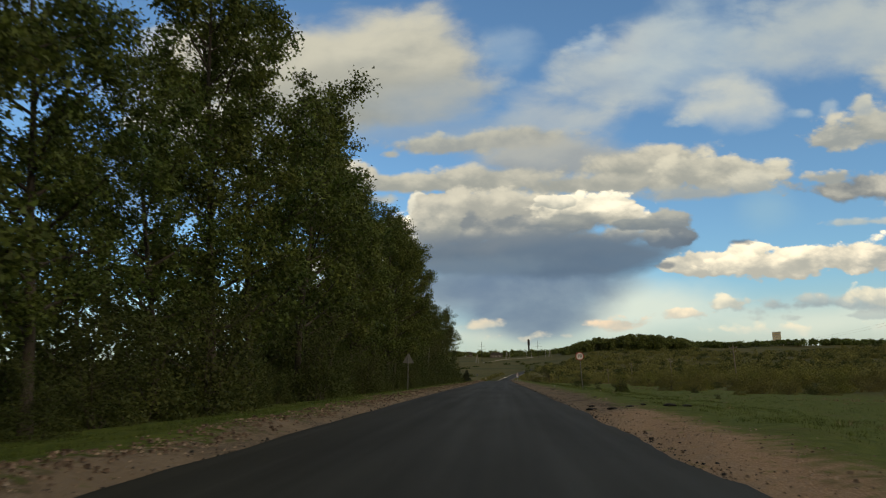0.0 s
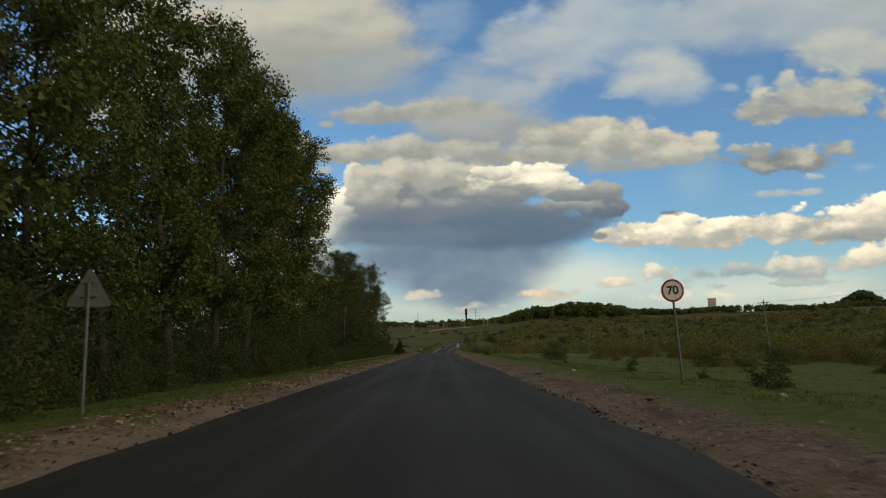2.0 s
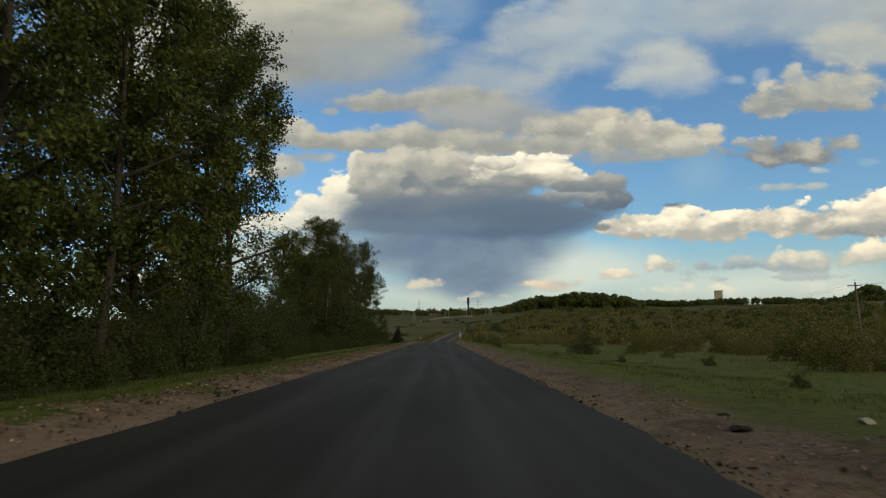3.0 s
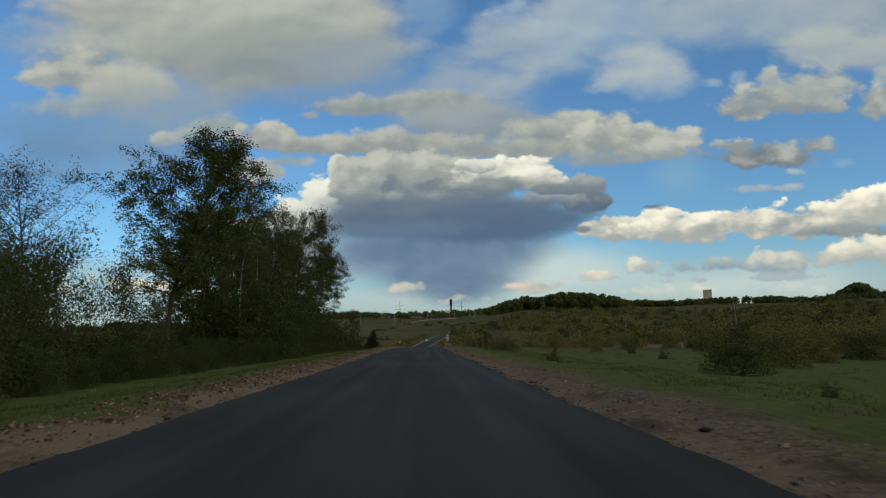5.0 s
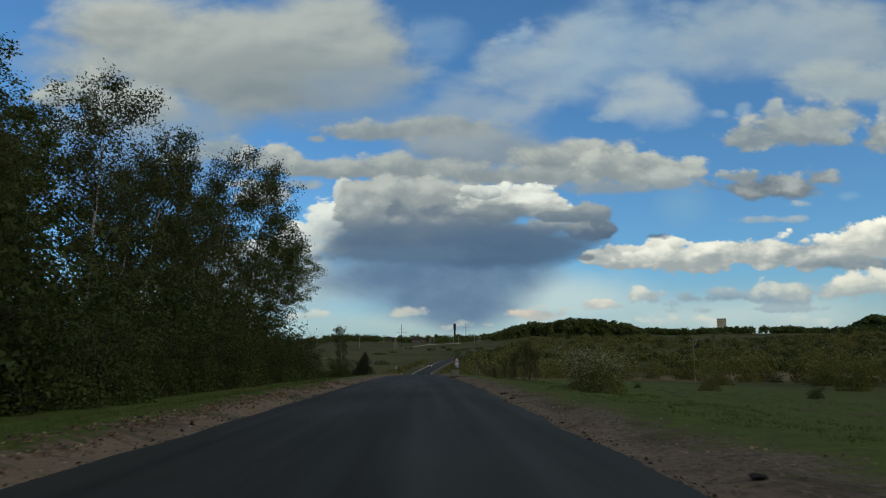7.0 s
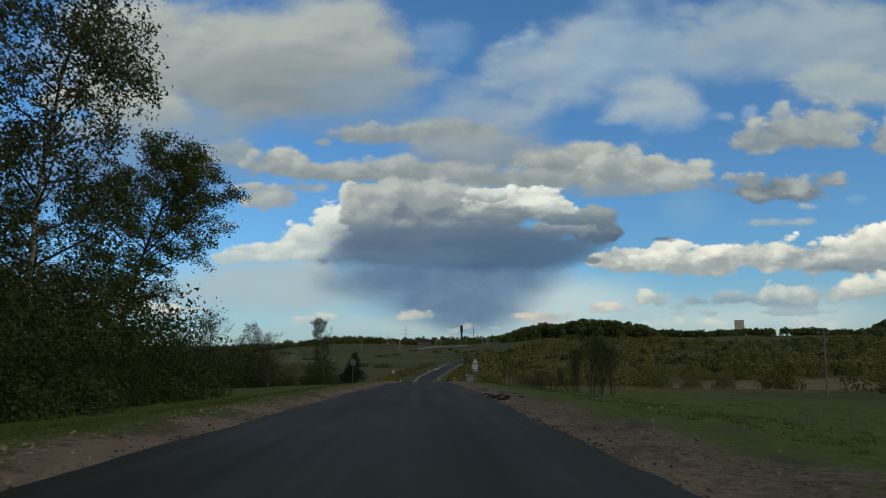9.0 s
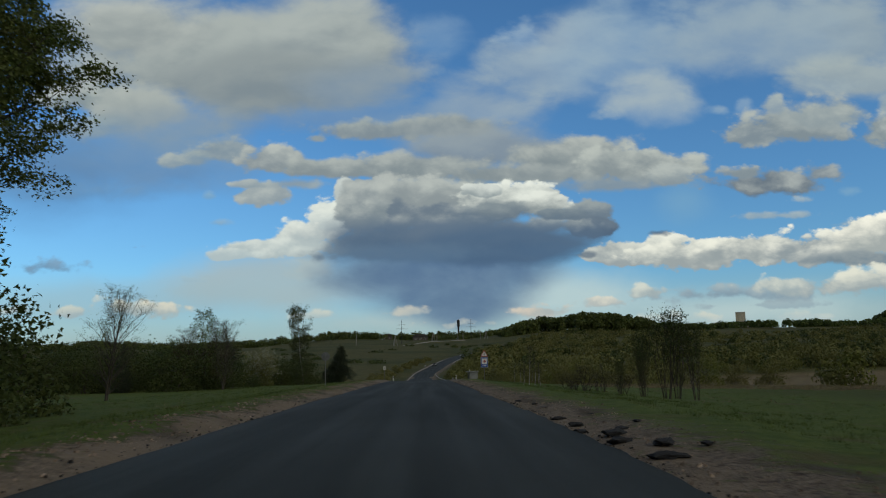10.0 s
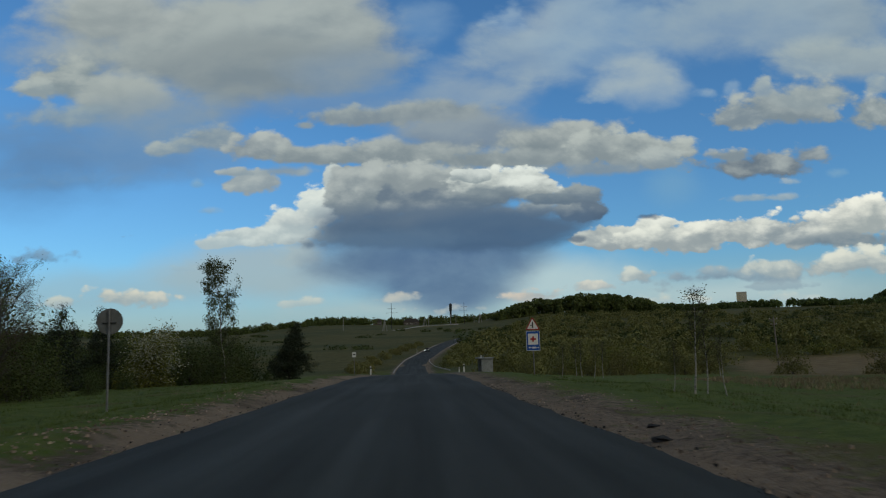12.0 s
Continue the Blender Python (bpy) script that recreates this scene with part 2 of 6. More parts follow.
# long bank over the shower
cloud(-0.072, 0.310, 0.113, 0.0172, (0.427, 0.484, 0.491), (0.255, 0.314, 0.37), 0.45, 0.90, 1.00)
cloud(0.033, 0.317, 0.091, 0.0189, (0.415, 0.465, 0.476), (0.247, 0.304, 0.359), 0.55, 0.90, 1.00)
cloud(-0.141, 0.302, 0.018, 0.0109, (0.462, 0.517, 0.519), (0.283, 0.355, 0.423), 0.45, 1.10, 1.00)
cloud(0.093, 0.284, 0.103, 0.0328, (0.35, 0.405, 0.444), (0.247, 0.304, 0.374), 0.80, 0.80, 0.90)
cloud(0.207, 0.271, 0.115, 0.0313, (0.511, 0.55, 0.54), (0.263, 0.314, 0.348), 0.40, 0.85, 1.00)
cloud(-0.197, 0.272, 0.049, 0.0246, (0.551, 0.592, 0.581), (0.281, 0.334, 0.377), 0.30, 1.00, 1.00)
cloud(-0.115, 0.258, 0.097, 0.0192, (0.499, 0.543, 0.537), (0.272, 0.324, 0.359), 0.35, 0.90, 1.00)
cloud(-0.018, 0.258, 0.105, 0.0232, (0.486, 0.53, 0.528), (0.272, 0.324, 0.359), 0.40, 0.80, 1.00)
cloud(0.122, 0.248, 0.159, 0.0186, (0.426, 0.471, 0.479), (0.272, 0.324, 0.359), 0.50, 0.80, 1.00)
cloud(0.291, 0.257, 0.085, 0.0297, (0.565, 0.607, 0.586), (0.29, 0.34, 0.371), 0.30, 1.00, 1.00)
cloud(0.330, 0.244, 0.032, 0.0218, (0.538, 0.585, 0.574), (0.292, 0.355, 0.407), 0.35, 1.10, 1.00)
cloud(0.259, 0.233, 0.107, 0.0140, (0.371, 0.423, 0.446), (0.265, 0.334, 0.4), 0.60, 0.90, 0.90)
cloud(-0.205, 0.227, 0.044, 0.0183, (0.566, 0.614, 0.607), (0.321, 0.388, 0.442), 0.30, 1.10, 1.00)
cloud(-0.230, 0.239, 0.024, 0.0076, (0.512, 0.564, 0.571), (0.321, 0.399, 0.463), 0.40, 1.20, 1.00)
cloud(-0.167, 0.239, 0.052, 0.0115, (0.416, 0.484, 0.508), (0.284, 0.366, 0.443), 0.60, 1.00, 0.90)
# milky air round the shower
cloud(-0.208, 0.104, 0.167, 0.0516, (0.465, 0.55, 0.571), (0.443, 0.557, 0.597), 1.00, 0.50, 0.82)
cloud(0.190, 0.082, 0.157, 0.0447, (0.6, 0.73, 0.748), (0.561, 0.714, 0.753), 1.10, 0.50, 0.85)
cloud(-0.424, 0.084, 0.236, 0.0364, (0.379, 0.523, 0.605), (0.328, 0.484, 0.592), 1.10, 0.50, 0.50)
cloud(0.407, 0.061, 0.250, 0.0373, (0.6, 0.73, 0.748), (0.574, 0.714, 0.742), 1.20, 0.50, 0.70)
cloud(-0.026, 0.055, 0.242, 0.0249, (0.541, 0.614, 0.617), (0.529, 0.622, 0.634), 1.20, 0.50, 0.60)
# sunlit tail of the shower cloud
cloud(-0.127, 0.189, 0.030, 0.0348, (0.934, 0.968, 0.908), (0.624, 0.698, 0.71), 0.20, 1.10, 1.00)
cloud(-0.104, 0.225, 0.018, 0.0260, (0.745, 0.797, 0.776), (0.475, 0.537, 0.562), 0.25, 1.10, 1.00)
cloud(-0.157, 0.164, 0.046, 0.0255, (0.934, 0.968, 0.908), (0.528, 0.607, 0.634), 0.22, 1.10, 1.00)
cloud(-0.204, 0.152, 0.067, 0.0149, (0.812, 0.867, 0.838), (0.477, 0.564, 0.6), 0.25, 1.00, 1.00)
cloud(-0.252, 0.145, 0.041, 0.0097, (0.746, 0.814, 0.798), (0.491, 0.592, 0.639), 0.30, 1.10, 1.00)
cloud(-0.150, 0.125, 0.044, 0.0223, (0.528, 0.614, 0.636), (0.455, 0.564, 0.609), 0.70, 0.80, 0.90)
# rain
cloud(-0.069, 0.104, 0.081, 0.0445, (0.268, 0.366, 0.468), (0.356, 0.484, 0.582), 1.10, 0.35, 0.80)
cloud(0.020, 0.120, 0.167, 0.0523, (0.114, 0.196, 0.338), (0.175, 0.281, 0.422), 0.70, 0.25, 0.96)
cloud(0.030, 0.090, 0.122, 0.0534, (0.109, 0.193, 0.344), (0.196, 0.304, 0.447), 0.80, 0.25, 0.95)
cloud(0.048, 0.068, 0.070, 0.0383, (0.13, 0.22, 0.361), (0.204, 0.314, 0.451), 0.90, 0.25, 0.95)
# shower cloud
cloud(0.220, 0.196, 0.043, 0.0153, (0.371, 0.423, 0.446), (0.171, 0.232, 0.307), 0.30, 1.20, 1.00)
cloud(0.225, 0.173, 0.038, 0.0168, (0.185, 0.241, 0.309), (0.101, 0.151, 0.228), 0.30, 1.20, 1.00)
cloud(0.052, 0.199, 0.098, 0.0473, (0.45, 0.497, 0.504), (0.158, 0.216, 0.288), 0.40, 0.80, 1.00)
cloud(-0.030, 0.204, 0.091, 0.0472, (0.511, 0.55, 0.544), (0.178, 0.232, 0.3), 0.30, 0.85, 1.00)
cloud(-0.078, 0.209, 0.039, 0.0396, (0.538, 0.578, 0.572), (0.246, 0.299, 0.343), 0.22, 0.90, 1.00)
cloud(0.008, 0.224, 0.065, 0.0245, (0.551, 0.592, 0.581), (0.309, 0.355, 0.384), 0.35, 0.90, 1.00)
cloud(0.121, 0.217, 0.070, 0.0231, (0.934, 0.968, 0.908), (0.426, 0.471, 0.479), 0.20, 1.10, 1.00)
cloud(0.162, 0.208, 0.039, 0.0169, (0.897, 0.931, 0.877), (0.319, 0.366, 0.388), 0.25, 1.20, 1.00)
cloud(0.082, 0.227, 0.030, 0.0108, (0.761, 0.805, 0.779), (0.32, 0.377, 0.407), 0.30, 1.20, 1.00)
cloud(0.103, 0.201, 0.044, 0.0138, (0.291, 0.345, 0.381), (0.178, 0.232, 0.293), 0.45, 1.30, 0.95)
cloud(0.153, 0.177, 0.065, 0.0137, (0.499, 0.543, 0.537), (0.171, 0.224, 0.29), 0.45, 1.20, 0.95)
cloud(0.184, 0.194, 0.035, 0.0092, (0.255, 0.314, 0.363), (0.151, 0.208, 0.278), 0.40, 1.30, 0.95)
# its dark base
cloud(-0.087, 0.152, 0.068, 0.0225, (0.321, 0.388, 0.442), (0.153, 0.224, 0.311), 0.60, 1.00, 0.95)
cloud(0.036, 0.163, 0.168, 0.0287, (0.146, 0.208, 0.298), (0.092, 0.158, 0.261), 0.80, 0.90, 1.00)
cloud(0.111, 0.150, 0.112, 0.0302, (0.102, 0.171, 0.279), (0.079, 0.145, 0.257), 0.70, 0.70, 0.95)
cloud(-0.024, 0.142, 0.141, 0.0180, (0.124, 0.2, 0.31), (0.113, 0.193, 0.314), 0.80, 0.60, 0.95)
# bright bank
cloud(0.264, 0.137, 0.056, 0.0212, (0.825, 0.84, 0.774), (0.371, 0.423, 0.454), 0.22, 1.25, 1.00)
cloud(0.321, 0.150, 0.033, 0.0167, (1.007, 1.007, 0.915), (0.524, 0.564, 0.553), 0.20, 1.30, 1.00)
cloud(0.359, 0.132, 0.091, 0.0212, (0.987, 0.988, 0.891), (0.381, 0.429, 0.452), 0.22, 1.25, 1.00)
cloud(0.444, 0.142, 0.092, 0.0244, (1.025, 1.017, 0.913), (0.36, 0.411, 0.438), 0.22, 1.20, 1.00)
cloud(0.528, 0.140, 0.077, 0.0260, (1.006, 0.997, 0.9), (0.32, 0.377, 0.418), 0.22, 1.20, 1.00)
cloud(0.611, 0.153, 0.068, 0.0308, (1.104, 1.077, 0.957), (0.426, 0.471, 0.479), 0.22, 1.15, 1.00)
cloud(0.574, 0.129, 0.093, 0.0122, (0.371, 0.423, 0.454), (0.2, 0.267, 0.332), 0.50, 1.10, 0.95)
cloud(0.215, 0.139, 0.018, 0.0060, (0.185, 0.241, 0.309), (0.121, 0.171, 0.247), 0.75, 2.21, 0.80)
cloud(0.313, 0.167, 0.020, 0.0053, (0.14, 0.2, 0.289), (0.101, 0.154, 0.241), 0.75, 2.21, 0.80)
# low clouds
cloud(0.393, 0.084, 0.131, 0.0135, (0.43, 0.53, 0.588), (0.26, 0.366, 0.468), 0.60, 1.76, 0.95)
cloud(0.292, 0.089, 0.047, 0.0112, (0.744, 0.78, 0.723), (0.373, 0.459, 0.509), 0.50, 1.92, 1.00)
cloud(0.493, 0.094, 0.058, 0.0136, (0.728, 0.763, 0.707), (0.373, 0.459, 0.509), 0.50, 1.92, 1.00)
cloud(0.586, 0.096, 0.080, 0.0189, (0.876, 0.876, 0.776), (0.393, 0.459, 0.491), 0.50, 1.84, 1.00)
cloud(0.446, 0.069, 0.105, 0.0060, (0.374, 0.471, 0.54), (0.314, 0.423, 0.514), 0.75, 2.99, 0.68)
cloud(0.227, 0.077, 0.038, 0.0104, (0.822, 0.797, 0.708), (0.373, 0.453, 0.507), 0.50, 1.92, 1.00)
cloud(0.163, 0.065, 0.050, 0.0096, (0.781, 0.682, 0.585), (0.462, 0.51, 0.526), 0.50, 1.92, 1.00)
cloud(-0.020, 0.066, 0.049, 0.0110, (0.722, 0.69, 0.605), (0.452, 0.53, 0.56), 0.70, 2.08, 0.80)
cloud(-0.150, 0.063, 0.045, 0.0066, (0.741, 0.746, 0.662), (0.479, 0.578, 0.604), 0.75, 3.26, 0.72)
cloud(0.048, 0.051, 0.051, 0.0066, (0.722, 0.698, 0.608), (0.501, 0.564, 0.571), 0.75, 3.26, 0.68)
cloud(0.346, 0.054, 0.078, 0.0067, (0.789, 0.78, 0.683), (0.542, 0.636, 0.654), 0.75, 3.26, 0.68)
cloud(0.497, 0.053, 0.087, 0.0067, (0.759, 0.78, 0.702), (0.53, 0.636, 0.664), 0.75, 3.26, 0.68)
cloud(-0.370, 0.075, 0.069, 0.0131, (0.789, 0.771, 0.67), (0.395, 0.484, 0.526), 0.50, 1.84, 1.00)
cloud(-0.456, 0.073, 0.026, 0.0094, (0.696, 0.73, 0.666), (0.408, 0.51, 0.562), 0.50, 1.92, 0.95)
cloud(-0.516, 0.076, 0.028, 0.0087, (0.667, 0.714, 0.67), (0.409, 0.523, 0.586), 0.60, 1.92, 0.90)
cloud(-0.493, 0.133, 0.066, 0.0118, (0.249, 0.334, 0.44), (0.147, 0.224, 0.339), 0.80, 2.24, 0.70)
cloud(-0.383, 0.157, 0.022, 0.0037, (0.266, 0.447, 0.651), (0.21, 0.388, 0.621), 0.80, 3.54, 0.56)
cloud(-0.304, 0.113, 0.017, 0.0037, (0.435, 0.592, 0.68), (0.38, 0.537, 0.65), 0.80, 3.54, 0.56)

ground_side = wrange(DZ, -0.02, -0.005)
SKY = wmix(ground_side, (0.05, 0.06, 0.04, 1), SKY)
WL.new(SKY, WN["Background"].inputs[0])
WN["Background"].inputs[1].default_value = 1.0

sun_data = bpy.data.lights.new("sun", "SUN")
sun_data.energy, sun_data.angle, sun_data.color = 0.85, radians(12), (1.0, 0.90, 0.75)
sun = new("sun", sun_data)
sun_from = Vector((math.sin(radians(SUN_AZ)) * math.cos(radians(SUN_EL)), math.cos(radians(SUN_AZ)) * math.cos(radians(SUN_EL)), math.sin(radians(SUN_EL))))
sun.matrix_world = look(sun_from * 100, (0, 0, 0))


# ---- materials ----
def material(name, a, b, scale=3.0, rough=0.85, bump=0.3, fine=40.0, metal=0.0, c=None, island=0.0, through_light=0.0, depth=0.02, stretch=(1, 1, 1), spread=(0.35, 0.65)):
    """Two tones in broad patches, a finer grain over them, and relief."""
    m = bpy.data.materials.new(name)
    m.use_nodes = True
    N, L = m.node_tree.nodes, m.node_tree.links
    p = N["Principled BSDF"]
    at = N.new("ShaderNodeTexCoord").outputs["Object"]
    mp = N.new("ShaderNodeMapping")
    mp.inputs["Scale"].default_value = stretch
    L.new(at, mp.inputs[0])
    n1, n2 = N.new("ShaderNodeTexNoise"), N.new("ShaderNodeTexNoise")
    for n, s, d in ((n1, scale, 5.0), (n2, fine, 4.0)):
        n.inputs["Scale"].default_value, n.inputs["Detail"].default_value = s, d
        L.new(mp.outputs[0], n.inputs["Vector"])
    r = N.new("ShaderNodeMapRange")
    L.new(n1.outputs["Fac"], r.inputs[0])
    r.inputs[1].default_value, r.inputs[2].default_value = spread
    x = N.new("ShaderNodeMix")
    x.data_type = "RGBA"
    x.inputs[6].default_value, x.inputs[7].default_value = (*a, 1), (*b, 1)
    L.new(r.outputs[0], x.inputs[0])
    out = x.outputs[2]
    if c:
        r2 = N.new("ShaderNodeMapRange")
        r2.inputs[1].default_value, r2.inputs[2].default_value = 0.5, 0.68
        L.new(n2.outputs["Fac"], r2.inputs[0])
        y = N.new("ShaderNodeMix")
        y.data_type = "RGBA"
        y.inputs[7].default_value = (*c, 1)
        L.new(r2.outputs[0], y.inputs[0]), L.new(out, y.inputs[6])
        out = y.outputs[2]
    if island:
        g = N.new("ShaderNodeNewGeometry")
        hsv = N.new("ShaderNodeHueSaturation")
        v = N.new("ShaderNodeMapRange")
        v.inputs[3].default_value, v.inputs[4].default_value = 1 - island, 1 + island
        L.new(g.outputs["Random Per Island"], v.inputs[0])
        h = N.new("ShaderNodeMapRange")
        h.inputs[3].default_value, h.inputs[4].default_value = 0.485, 0.512
        info = N.new("ShaderNodeObjectInfo")
        L.new(info.outputs["Random"], h.inputs[0])
        L.new(v.outputs[0], hsv.inputs["Value"]), L.new(h.outputs[0], hsv.inputs["Hue"]), L.new(out, hsv.inputs["Color"])
        out = hsv.outputs[0]
    L.new(out, p.inputs["Base Color"])
    p.inputs["Roughness"].default_value, p.inputs["Metallic"].default_value = rough, metal
    p.inputs["Specular IOR Level"].default_value = 0.3
    if bump:
        bm_ = N.new("ShaderNodeBump")
        bm_.inputs["Strength"].default_value, bm_.inputs["Distance"].default_value = bump, depth
        L.new(n2.outputs["Fac"], bm_.inputs["Height"])
        L.new(bm_.outputs[0], p.inputs["Normal"])
    if through_light:
        t = N.new("ShaderNodeBsdfTranslucent")
        L.new(out, t.inputs[0])
        s = N.new("ShaderNodeMixShader")
        s.inputs[0].default_value = through_light
        L.new(p.outputs[0], s.inputs[1]), L.new(t.outputs[0], s.inputs[2])
        L.new(s.outputs[0], N["Material Output"].inputs[0])
    return m


ASPEN = material("aspen_leaf", (0.056, 0.090, 0.020), (0.104, 0.132, 0.030), 0.5, 0.6, 0, island=0.45, through_light=0.35)
BIRCH_LEAF = material("birch_leaf", (0.055, 0.07, 0.022), (0.078, 0.092, 0.028), 0.5, 0.6, 0, island=0.4, through_light=0.35)
YOUNG = material("young_leaf", (0.112, 0.128, 0.025), (0.155, 0.16, 0.034), 0.4, 0.6, 0, island=0.4, through_light=0.35)
SHRUB = material("shrub_leaf", (0.040, 0.060, 0.014), (0.066, 0.084, 0.021), 0.3, 0.7, 0, island=0.22, through_light=0.3)
DRY_SHRUB = material("budding_shrub", (0.122, 0.124, 0.038), (0.172, 0.167, 0.05), 0.2, 0.75, 0, island=0.15, through_light=0.25)
BUD = material("red_brown_bud", (0.05, 0.028, 0.018), (0.07, 0.042, 0.022), 0.5, 0.8, 0, island=0.3, through_light=0.2)
NEEDLE = material("pine_needle", (0.012, 0.022, 0.009), (0.022, 0.033, 0.013), 0.6, 0.7, 0, island=0.35)
BLOSSOM = material("blossom", (0.36, 0.37, 0.26), (0.48, 0.48, 0.38), 2.0, 0.7, 0, island=0.2, through_light=0.3)
BARK = material("bark", (0.04, 0.035, 0.027), (0.075, 0.066, 0.054), 2.0, 0.95, 0.8, 30.0, c=(0.03, 0.026, 0.02), stretch=(1, 1, 0.25))
BIRCH_BARK = material("birch_bark", (0.42, 0.40, 0.36), (0.24, 0.23, 0.21), 3.0, 0.8, 0.3, 5.0, c=(0.06, 0.055, 0.05), stretch=(1, 1, 3.0))
STEEL = material("galvanised_steel", (0.14, 0.14, 0.14), (0.20, 0.20, 0.20), 6.0, 0.5, 0.1, 60.0, metal=0.5)
# the shade on the sign backs is put into this grey's darkness
PLATE = material("grey_sign_back", (0.13, 0.135, 0.13), (0.18, 0.185, 0.18), 4.0, 0.55, 0.1, 50.0, metal=0.3)
WHITE = material("white_sign_face", (0.62, 0.61, 0.57), (0.70, 0.69, 0.65), 6.0, 0.5, 0.05, 60.0)
RED = material("red_sign_film", (0.30, 0.025, 0.02), (0.38, 0.035, 0.03), 5.0, 0.45, 0.05, 60.0)
BLUE = material("blue_sign_film", (0.012, 0.07, 0.30), (0.02, 0.09, 0.36), 5.0, 0.45, 0.05, 60.0)
BLACK = material("black_paint", (0.02, 0.02, 0.02), (0.035, 0.035, 0.035), 5.0, 0.5, 0.05, 60.0)
CONCRETE = material("concrete", (0.27, 0.26, 0.245), (0.36, 0.35, 0.33), 2.0, 0.9, 0.4, 30.0, c=(0.3, 0.29, 0.27))
SHELTER = material("stained_concrete", (0.20, 0.21, 0.20), (0.28, 0.29, 0.28), 1.5, 0.9, 0.4, 20.0, c=(0.13, 0.13, 0.12))
WOOD = material("weathered_wood", (0.15, 0.13, 0.11), (0.24, 0.21, 0.18), 3.0, 0.9, 0.5, 20.0, stretch=(1, 1, 0.15))
LUMP = material("broken_asphalt", (0.014, 0.014, 0.015), (0.03, 0.03, 0.03), 8.0, 0.9, 0.6, 60.0)
CLOD = material("clay_clod", (0.075, 0.056, 0.041), (0.165, 0.125, 0.09), 2.5, 0.95, 0.5, 30.0, island=0.35)
STONE = material("gravel_stone", (0.15, 0.115, 0.085), (0.29, 0.235, 0.175), 0.6, 0.9, 0.2, 60.0, island=0.55)
GRASS = material("grass_blade", (0.050, 0.083, 0.013), (0.085, 0.118, 0.022), 0.25, 0.7, 0, island=0.4, through_light=0.3)
STRAW = material("dry_stalk", (0.17, 0.145, 0.08), (0.23, 0.20, 0.11), 0.5, 0.8, 0, island=0.3)
ROOF = material("dark_roof", (0.05, 0.045, 0.045), (0.08, 0.07, 0.065), 0.5, 0.8, 0.3, 10.0)
PLASTER = material("house_wall", (0.10, 0.085, 0.075), (0.14, 0.12, 0.10), 0.5, 0.9, 0.2, 10.0)
BLOCK = material("building_panel", (0.74, 0.71, 0.62), (0.82, 0.79, 0.70), 0.3, 0.8, 0.1, 8.0)
BAND = material("yellow_band", (0.55, 0.42, 0.10), (0.62, 0.48, 0.14), 0.3, 0.8, 0.1, 8.0)
GLASS = material("window_glass", (0.03, 0.035, 0.04), (0.06, 0.065, 0.07), 0.4, 0.15, 0.0)
TYRE = material("rubber", (0.012, 0.012, 0.012), (0.02, 0.02, 0.02), 5.0, 0.9, 0.2, 40.0)
CAR_PAINT = material("dark_car_paint", (0.02, 0.022, 0.026), (0.03, 0.032, 0.036), 2.0, 0.25, 0.0)
LAMP = bpy.data.materials.new("headlamp")
LAMP.use_nodes = True
LAMP.node_tree.nodes["Principled BSDF"].inputs["Emission Color"].default_value = (1, 0.95, 0.85, 1)
LAMP.node_tree.nodes["Principled BSDF"].inputs["Emission Strength"].default_value = 4.0


def asphalt():
    m = bpy.data.materials.new("asphalt")
    m.use_nodes = True
    N, L = m.node_tree.nodes, m.node_tree.links
    p = N["Principled BSDF"]
    at = N.new("ShaderNodeTexCoord").outputs["Object"]

    def tex(scale, stretch, detail=5.0):
        mp = N.new("ShaderNodeMapping")
        mp.inputs["Scale"].default_value = stretch
        L.new(at, mp.inputs[0])
        n = N.new("ShaderNodeTexNoise")
        n.inputs["Scale"].default_value, n.inputs["Detail"].default_value = scale, detail
        L.new(mp.outputs[0], n.inputs["Vector"])
        return n.outputs["Fac"]
    streak, patch, grain = tex(1.5, (1, 0.02, 1)), tex(0.35, (1, 0.3, 1)), tex(90.0, (1, 1, 1), 3.0)
    x = N.new("ShaderNodeMix")
    x.data_type = "RGBA"
    x.inputs[6].default_value, x.inputs[7].default_value = (0.0125, 0.0143, 0.0118, 1), (0.029, 0.0328, 0.0275, 1)
    a = N.new("ShaderNodeMath")
    a.operation = "MULTIPLY_ADD"
    a.inputs[1].default_value = 0.6
    L.new(streak, a.inputs[0])
    b = N.new("ShaderNodeMath")
    b.operation = "MULTIPLY"
    b.inputs[1].default_value = 0.4
    L.new(patch, b.inputs[0]), L.new(b.outputs[0], a.inputs[2])
    r = N.new("ShaderNodeMapRange")
    r.inputs[1].default_value, r.inputs[2].default_value = 0.36, 0.64
    L.new(a.outputs[0], r.inputs[0]), L.new(r.outputs[0], x.inputs[0])
    y = N.new("ShaderNodeMix")
    y.data_type, y.blend_type = "RGBA", "OVERLAY"
    y.inputs[0].default_value = 0.5
    L.new(x.outputs[2], y.inputs[6]), L.new(grain, y.inputs[7])
    L.new(y.outputs[2], p.inputs["Base Color"])
    gl = N.new("ShaderNodeMapRange")
    gl.inputs[1].default_value, gl.inputs[2].default_value, gl.inputs[3].default_value, gl.inputs[4].default_value = 0.38, 0.62, 0.78, 0.69
    L.new(a.outputs[0], gl.inputs[0]), L.new(gl.outputs[0], p.inputs["Roughness"])
    p.inputs["Specular IOR Level"].default_value = 0.17
    bu = N.new("ShaderNodeBump")
    bu.inputs["Strength"].default_value, bu.inputs["Distance"].default_value = 0.4, 0.01
    L.new(grain, bu.inputs["Height"]), L.new(bu.outputs[0], p.inputs["Normal"])
    return m


